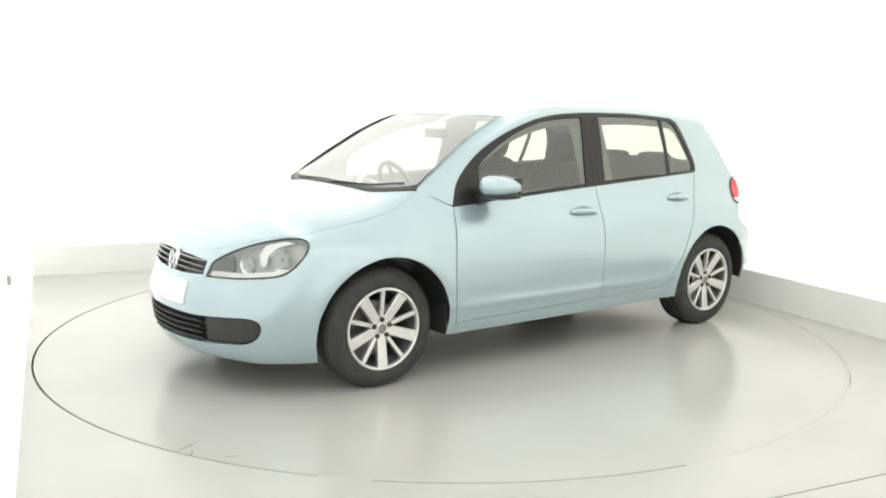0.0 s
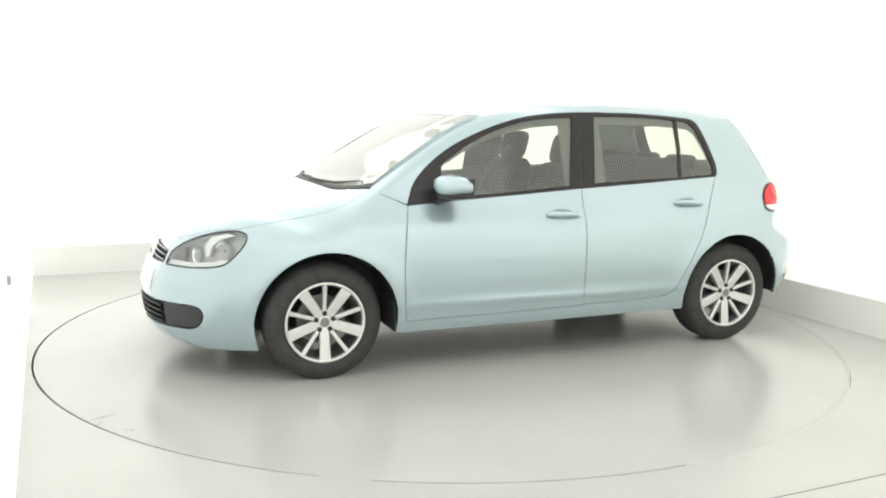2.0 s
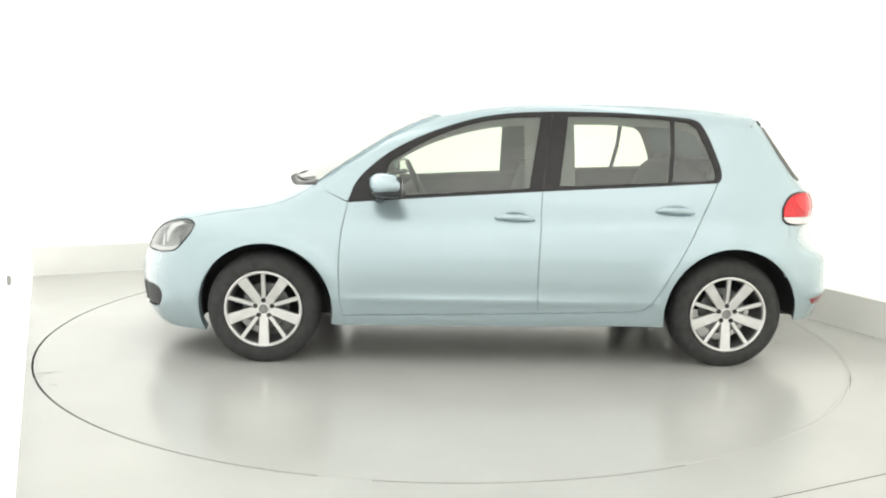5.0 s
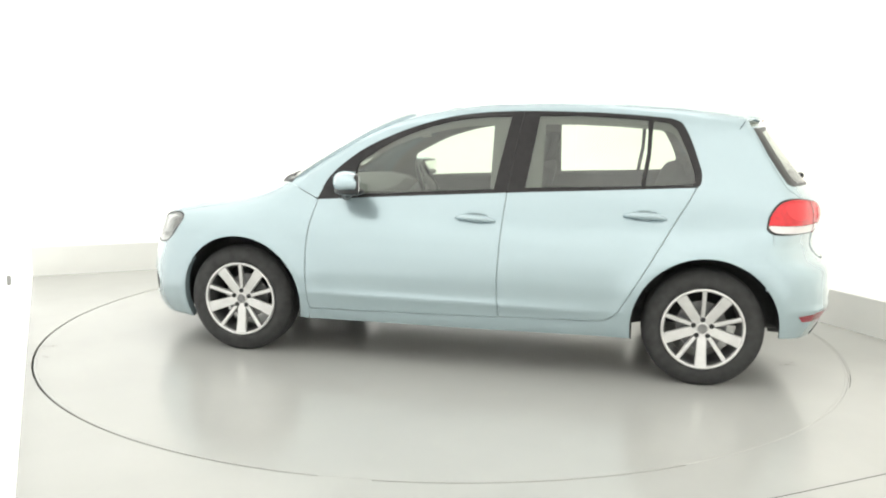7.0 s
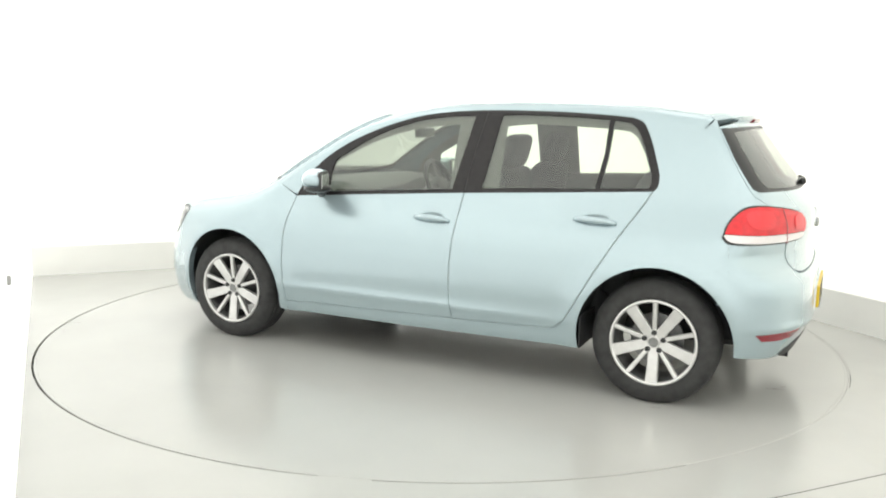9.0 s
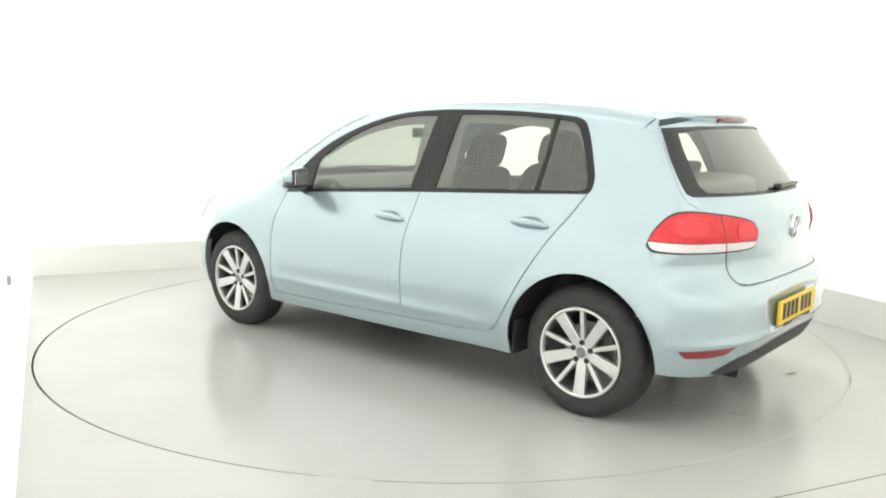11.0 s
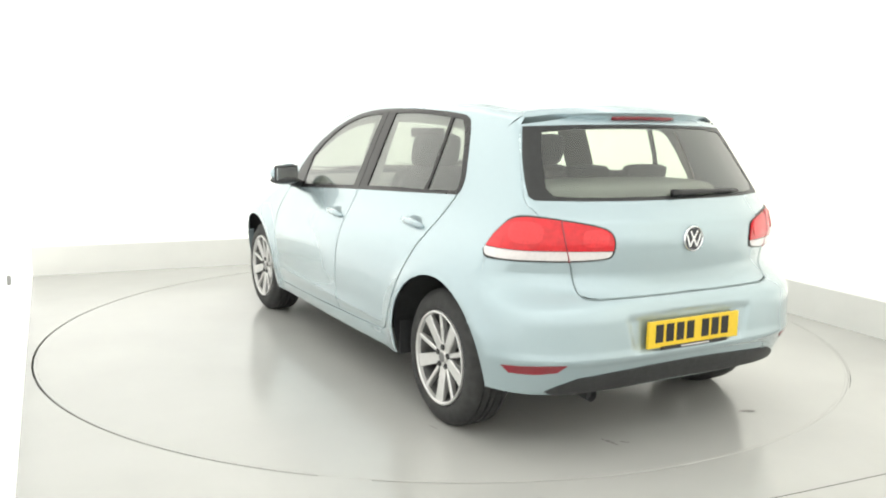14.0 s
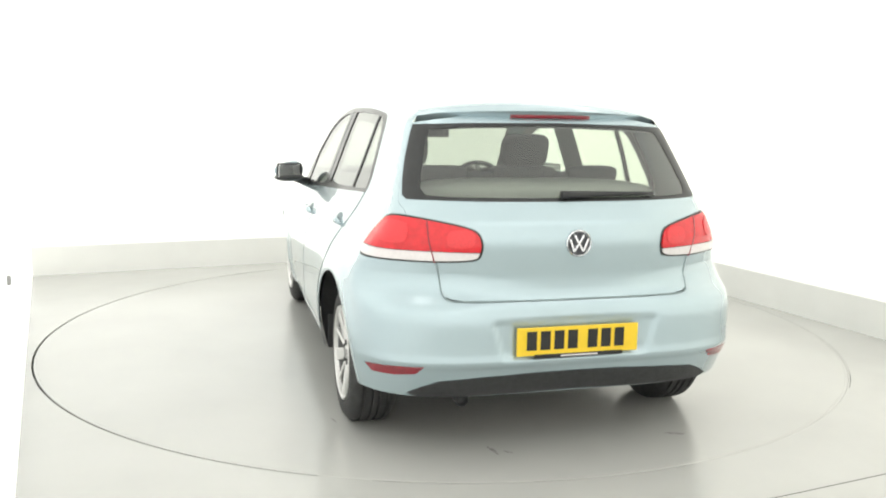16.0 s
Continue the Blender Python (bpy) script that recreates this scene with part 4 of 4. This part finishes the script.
    part("strip_bar", box_bm(-1.996, -1.994, -0.08, 0.08, 0.441, 0.447), WHITE_LENS, plate)
    # badge
    p = from_rear(np.array([(0.0, 0.885)]))[0]
    badge(car, Matrix.Translation((p[0] - 0.001, 0, 0.885)) @ Matrix.Rotation(-math.pi / 2, 4, "Y") @ Matrix.Rotation(0, 4, "Z"), 0.054)
    # roof spoiler
    ys = np.linspace(-0.56, 0.56, 41)
    ay = np.abs(ys)
    te_x = -1.632 + 0.63 * ay ** 2.5
    te_z = 1.407 - 0.055 * ay ** 2
    root_x = -1.445 + 0.0 * ay
    root = from_top(np.stack([root_x, ys * 0.965], 1))
    lip = np.stack([te_x, ys, te_z], 1)
    midt = (root + lip) / 2 + np.array([0, 0, 0.006])
    low = np.stack([te_x + 0.030, ys * 0.99, te_z - 0.042], 1)
    under = np.stack([te_x + 0.10, ys * 0.98, te_z - 0.078], 1)
    rows = [root + [0, 0, 0.001], midt, lip + [0.006, 0, 0.0015], lip + [0, 0, -0.006], low, under]
    # the ends sink into the body
    ease = np.clip((ay - 0.46) / 0.09, 0, 1)
    ease = ease * ease * (3 - 2 * ease)
    for i, p in enumerate(rows):
        gap = np.maximum(car_form(p[:, 0], p[:, 1], p[:, 2]) - 0.002, 0) * ease
        rows[i] = p - normals_at(p) * gap[:, None]
    v = np.concatenate(rows)
    k = len(ys)
    f = [(a * k + i, a * k + i + 1, (a + 1) * k + i + 1, (a + 1) * k + i) for a in range(5) for i in range(k - 1)]
    f += [tuple(a * k for a in range(6)), tuple(a * k + k - 1 for a in range(5, -1, -1))]
    me = smooth_mesh("roof_spoiler", v, f, PAINT)
    bm = bmesh.new()
    bm.from_mesh(me)
    bmesh.ops.recalc_face_normals(bm, faces=bm.faces[:])
    bm.to_mesh(me)
    bm.free()
    me.set_sharp_from_angle(angle=radians(45))
    sp = mesh_part("roof_spoiler", me, car)
    bx = [(-0.18 + 0.36 * i / 12) for i in range(13)]
    pts = [(-1.609 + 0.63 * abs(y) ** 2.5, y, 1.382 - 0.055 * y * y) for y in bx]
    part("brake_light", tube_bm(pts, 0.0125, 8), BRAKE_RED, sp, "slim dark red high brake light", smooth=True)
    # rear wiper
    w = [from_rear(np.array([(a, z)]))[0] + np.array([-0.018, 0, 0.0]) for a, z in ((-0.50, 1.066), (-0.42, 1.07), (-0.2, 1.072), (0.0, 1.07), (0.06, 1.068))]
    wiper = part("rear_wiper", tube_bm(w, [0.006, 0.008, 0.011, 0.015, 0.018], 8), BLACK, car, "black rear wiper arm", smooth=True)
    part("wiper_blade", tube_bm([q + np.array([0.006, 0, 0.004]) for q in w[:4]], 0.006, 6), RUBBER, wiper)


def build_side_trim(car):
    for s in (1, -1):
        for x, z in ((-0.083, 0.829), (-0.968, 0.874)):
            p = from_side(np.array([(x, z)]))[0]
            n = normals_at(p[None])[0]
            pts = []
            for k in range(13):
                t = k / 12 * 2 - 1
                q = from_side(np.array([(x + 0.108 * t, z + 0.004 * t)]))[0]
                pts.append((q + n * (0.024 - 0.018 * abs(t) ** 4) - [0, 0, 0.005]) * [1, s, 1])
            bm = tube_bm(pts, [0.006 + 0.0095 * (1 - abs(k / 6 - 1) ** 3) for k in range(13)], 10)
            for v in bm.verts:
                v.co.z = z + (v.co.z - z) * 1.15
            h = part("door_handle", bm, PAINT, car, smooth=True)
            # flat oval coloured as the shaded hollow behind the handle
            shade_oval = [(x + 0.070 * math.cos(a), z + 0.008 + 0.026 * math.sin(a)) for a in np.linspace(0, 2 * math.pi, 25)[:-1]]
            panel("handle_shade", [skin([shade_oval], from_side, 0.02, 0.0022, 0.002, mirror=s < 0)], RECESS_SHADE, h, "darker blue oval for the shade behind the handle")
        # mirror housing
        bm = bmesh.new()
        bmesh.ops.create_uvsphere(bm, u_segments=32, v_segments=20, radius=1)
        for v in bm.verts:
            c = v.co
            q = Vector([math.copysign(abs(a) ** 0.78, a) for a in c])
            q = Vector((max(q.x, -0.55), q.y, q.z))
            taper = 1.0 - 0.22 * q.y * (q.z > 0)
            v.co = Vector((0.612 + 0.086 * q.x - 0.03 * q.y, s * (0.896 + 0.096 * q.y), 1.008 + 0.058 * q.z * taper * (1.0 - 0.22 * max(0.0, q.y) ** 2)))
        if s < 0:
            bmesh.ops.reverse_faces(bm, faces=bm.faces[:])
        mir = part("wing_mirror", bm, PAINT, car, "body-coloured wing mirror with black foot", smooth=True, tilt=50)
        g = box_bm(0.548, 0.558, 0.824, 0.968, 0.958, 1.044, 0.004)
        g.transform(Matrix.Diagonal((1, s, 1, 1)))
        if s < 0:
            bmesh.ops.reverse_faces(g, faces=g.faces[:])
        for v in g.verts:
            v.co.x -= 0.34 * (abs(v.co.y) - 0.902)
        part("mirror_glass", g, MIRROR, mir, "mirror glass")
        rim = box_bm(0.551, 0.580, 0.812, 0.980, 0.945, 1.056, 0.014, 3)
        rim.transform(Matrix.Diagonal((1, s, 1, 1)))
        for v in rim.verts:
            v.co.x -= 0.34 * (abs(v.co.y) - 0.902)
        if s < 0:
            bmesh.ops.reverse_faces(rim, faces=rim.faces[:])
        part("mirror_frame", rim, BLACK, mir, "black mirror frame")
        bm = bmesh.new()
        bmesh.ops.create_uvsphere(bm, u_segments=28, v_segments=14, radius=1)
        for v in bm.verts:
            q = v.co.copy()
            v.co = Vector((0.604 + 0.088 * q.x - 0.028 * q.y, s * (0.893 + 0.099 * q.y), 0.962 + 0.027 * q.z))
        part("mirror_base", bm, BLACK, mir, "black mirror underside", smooth=True)
        part("mirror_foot", tube_bm([(0.66, s * 0.765, 0.925), (0.645, s * 0.81, 0.94), (0.62, s * 0.86, 0.955)], [0.032, 0.026, 0.022], 10), BLACK, mir, "black mirror foot", smooth=True)
    # front wipers and cowl
    full = np.array([(a, b) for a, b in COWL[::-1]] + [(a, -b) for a, b in COWL[1:]])
    ribbon(from_top(full - [0.012, 0]), 0.024, 0.003, PLASTIC, car, "cowl", "black cowl panel")
    for y0, y1 in ((0.10, 0.60), (-0.52, 0.05)):
        pts = []
        for k in range(9):
            t = k / 8
            y = y0 + (y1 - y0) * t
            xx = np.interp(abs(y), [0, 0.2, 0.42, 0.59, 0.66], [1.235, 1.22, 1.17, 1.09, 1.02]) - 0.035 - 0.02 * t
            q = from_top(np.array([(xx, y)]))[0]
            pts.append(q + np.array([0, 0, 0.006]))
        part("front_wiper", tube_bm(pts, [0.008 - 0.004 * k / 8 for k in range(9)], 8), BLACK, car, "black windscreen wiper", smooth=True)


def build_underside(car):
    part("underbody", box_bm(-0.90, 0.88, -0.70, 0.70, 0.245, 0.29, 0.02), PLASTIC, car, "dark underbody")
    part("undertray", box_bm(0.88, 1.85, -0.50, 0.50, 0.205, 0.29, 0.03), PLASTIC, car, "dark underbody")
    part("undertray", box_bm(-1.75, -0.90, -0.50, 0.50, 0.25, 0.32, 0.03), PLASTIC, car, "dark underbody")
    for x, z, r in ARCHES:
        for s in (1, -1):
            bm = bmesh.new()
            ang = np.linspace(radians(-13 if x > 0 else -10), radians(193 if x > 0 else 183), 50)
            lip = half_width(x + r * np.cos(ang), z + r * np.sin(ang))
            lip = np.minimum(lip, from_side(np.stack([x + r * np.cos(ang), np.maximum(z + r * np.sin(ang), 0.25)], 1))[:, 1])
            rows = []
            for rr, inset in ((r + 0.002, 0.014), (r + 0.012, 0.03), (r + 0.02, 0.08)):
                rows.append([bm.verts.new((x + rr * math.cos(a), s * (w - inset), z + rr * math.sin(a))) for a, w in zip(ang, lip)])
            for rr, h in ((r + 0.02, 0.56), (0.34, 0.53), (0.05, 0.53)):
                rows.append([bm.verts.new((x + rr * math.cos(a), s * h, z + rr * math.sin(a))) for a in ang])
            for p, q in zip(rows, rows[1:]):
                for i in range(len(ang) - 1):
                    bm.faces.new((p[i], p[i + 1], q[i + 1], q[i]))
            liner = part("wheel_arch_liner", bm, PLASTIC, car, "black wheel arch liner", smooth=True)
            # the liner's foot behind the sill's end
            edge = x + 0.366 if x < 0 else x - 0.364
            foot = box_bm(edge - 0.004, edge + 0.004, 0.58, 0.855 if x < 0 else 0.845, 0.232, 0.40, 0.002)
            foot.transform(Matrix.Diagonal((1, s, 1, 1)))
            if s < 0:
                bmesh.ops.reverse_faces(foot, faces=foot.faces[:])
            part("liner_foot", foot, PLASTIC, liner)


# ---- cabin ----
def cushion(x0, x1, y0, y1, z0, z1, bevel, lean=0.0, taper=0.0):
    bm = box_bm(x0, x1, y0, y1, z0, z1, bevel, 4)
    zc, yc = z0, (y0 + y1) / 2
    for v in bm.verts:
        t = (v.co.z - z0) / (z1 - z0)
        v.co.x -= lean * (v.co.z - zc)
        v.co.y = yc + (v.co.y - yc) * (1 - taper * t)
    return bm


def pillow(cx, cy, cz, hx, hy, hz, p=0.45, lean=0.0):
    """A plump rounded block."""
    bm = bmesh.new()
    bmesh.ops.create_uvsphere(bm, u_segments=28, v_segments=18, radius=1)
    for v in bm.verts:
        q = [math.copysign(abs(a) ** p, a) for a in v.co]
        v.co = Vector((cx + hx * q[0] - lean * hz * q[2], cy + hy * q[1], cz + hz * q[2]))
    return bm


def build_cabin(car):
    for s in (1, -1):
        seat = part("front_seat", pillow(-0.25, s * 0.36, 0.76, 0.085, 0.25, 0.34, 0.42, 0.30), FABRIC, car, "charcoal cloth front seat with headrest", smooth=True)
        part("seat_cushion", cushion(-0.18, 0.36, s * 0.36 - 0.25, s * 0.36 + 0.25, 0.34, 0.50, 0.05), FABRIC, seat, smooth=True)
        part("headrest", pillow(-0.37, s * 0.36, 1.185, 0.052, 0.14, 0.095, 0.5, 0.25), FABRIC, seat, smooth=True)
        for d in (-0.05, 0.05):
            part("headrest_post", tube_bm([(-0.33, s * 0.36 + d, 1.02), (-0.37, s * 0.36 + d, 1.13)], 0.006, 6), CHROME, seat)
    bench = part("rear_seat", pillow(-1.08, 0, 0.745, 0.09, 0.60, 0.375, 0.42, 0.28), FABRIC, car, "charcoal cloth rear bench", smooth=True)
    part("bench_cushion", cushion(-1.0, -0.48, -0.60, 0.60, 0.34, 0.50, 0.06), FABRIC, bench, smooth=True)
    for y in (-0.38, 0.0, 0.38):
        part("headrest", pillow(-1.22, y, 1.105, 0.045, 0.13, 0.045, 0.5, 0.2), FABRIC, bench, smooth=True)
    part("parcel_shelf", pillow(-1.42, 0, 1.03, 0.20, 0.57, 0.07, 0.55), SHELF, car, "grey parcel shelf", smooth=True)
    dash = bmesh.new()
    prof = [(1.15, 0.955), (0.95, 0.965), (0.72, 0.955), (0.60, 0.915), (0.56, 0.84), (0.60, 0.70), (0.72, 0.55), (0.95, 0.5), (1.15, 0.6)]
    rows = []
    for y in np.linspace(-0.68, 0.68, 15):
        k = 1.0 - 0.25 * (abs(y) / 0.68) ** 3
        hump = 0.035 * math.exp(-(((y + 0.36) / 0.16) ** 2))
        rows.append([dash.verts.new((0.60 + (x - 0.60) * k, y, z + (hump if 0.55 < x < 0.8 and z > 0.85 else 0))) for x, z in prof])
    for p, q in zip(rows, rows[1:]):
        for i in range(len(prof)):
            j = (i + 1) % len(prof)
            dash.faces.new((p[i], p[j], q[j], q[i]))
    dash.faces.new(rows[0])
    dash.faces.new(rows[-1])
    bmesh.ops.recalc_face_normals(dash, faces=dash.faces[:])
    part("dashboard", dash, INTERIOR, car, "dark grey dashboard", smooth=True, tilt=40)
    m = Matrix.Translation((0.44, -0.36, 0.90)) @ Matrix.Rotation(math.radians(-65), 4, "Y")
    ring = [(0.182 + 0.016 * math.cos(a), 0.016 * math.sin(a)) for a in np.linspace(0, 2 * math.pi, 11)[:-1]]
    wheel = part("steering_wheel", lathe_bm(ring, m, 40, True), BLACK, car, "black steering wheel", smooth=True)
    part("steering_hub", lathe_bm([(0.0001, 0.03), (0.06, 0.025), (0.075, 0.0), (0.06, -0.05), (0.03, -0.15)], m, 20), INTERIOR, wheel, smooth=True)
    for a in (0, 180, 270):
        b = box_bm(0.05, 0.175, -0.018, 0.018, -0.01, 0.008, 0.004)
        b.transform(m @ Matrix.Rotation(math.radians(a + 90), 4, "Z"))
        part("steering_spoke", b, INTERIOR, wheel)
    for mir in (False, True):
        card = dense([(0.84, 0.32), (0.84, 0.90), (0.376, 0.93), (-0.248, 0.972), (-0.843, 1.003), (-1.24, 1.02), (-1.62, 1.02), (-1.62, 0.70), (-0.95, 0.70), (-0.9, 0.32)], 0.06, True)
        panel("door_card", [skin([card], from_side, 0.08, -0.045, 0.0, mirror=mir)], INTERIOR, car, "dark grey inner door trim")
        belt = dense(spline([(0.58, 0.928), (-0.24, 0.972), (-1.2, 1.02)], 8), 0.04)
        ribbon(from_side(belt), 0.05, -0.02, INTERIOR, car, "inner_sill", "dark inner window sill", (-1 if mir else 1,))
    half = [(0.30, 0.0), (0.25, 0.36), (0.18, 0.46), (-0.2, 0.49), (-1.0, 0.485), (-1.40, 0.45), (-1.45, 0.0)]
    ring = [(0.30, 0.0)] + half[1:-1] + [(-1.45, 0.0)] + [(a, -b) for a, b in half[1:-1][::-1]]
    panel("headliner", [skin([dense(ring, 0.08, True)], from_top, 0.1, -0.035, 0.0)], HEADLINER, car, "pale grey cloth headliner")
    part("cabin_floor", box_bm(-0.88, 0.88, -0.72, 0.72, 0.30, 0.33, 0.01), INTERIOR, car, "dark cabin floor")
    part("bulkhead", box_bm(0.86, 0.89, -0.70, 0.70, 0.30, 0.93, 0.01), INTERIOR, car, "dark bulkhead")
    part("inner_mirror", cushion(0.375, 0.40, -0.12, 0.12, 1.235, 1.295, 0.01), BLACK, car, "black inner mirror", smooth=True)
    part("boot_floor", box_bm(-1.78, -0.88, -0.52, 0.52, 0.40, 0.43, 0.01), INTERIOR, car, "dark boot floor")
    part("boot_wall", box_bm(-1.80, -1.76, -0.55, 0.55, 0.33, 0.98, 0.01), INTERIOR, car, "dark boot trim")


build_studio()
for a0, a1 in ((-66, -29), (-22, -8), (-1, 78), (-101, -96)):
    joint_filler(a0, a1)
joint_filler(-29, -22, 2.4490)
joint_filler(-8, -1)
build_wall_socket()
turntable = build_turntable()
car = build_car()
for sx in (1.289, -1.289):
    for sy in (1, -1):
        build_wheel(car, sx, sy)
build_nose(car)
build_tail(car)
build_side_trim(car)
build_underside(car)
build_cabin(car)

# the car stands off the turntable's axis
CAR_OFFSET = Matrix.Translation((-0.275, 0.064, 0.0))
for child in car.children:
    child.matrix_basis = CAR_OFFSET @ child.matrix_basis

TURN = [(0.0, 216.36), (1.0, 209.36), (2.0, 202.37), (3.0, 195.44), (4.0, 188.55), (5.0, 181.87), (6.0, 175.22), (7.0, 168.45), (8.0, 161.50), (9.0, 154.55), (10.0, 147.63), (11.0, 140.72), (12.0, 133.78), (13.0, 126.80), (14.0, 119.78), (15.0, 112.74), (16.0, 105.66)]


def motions():
    for thing in (turntable, car):
        walk(thing, [(t, pose(0, 0, 0, 0, 0, a)) for t, a in TURN])


motions()
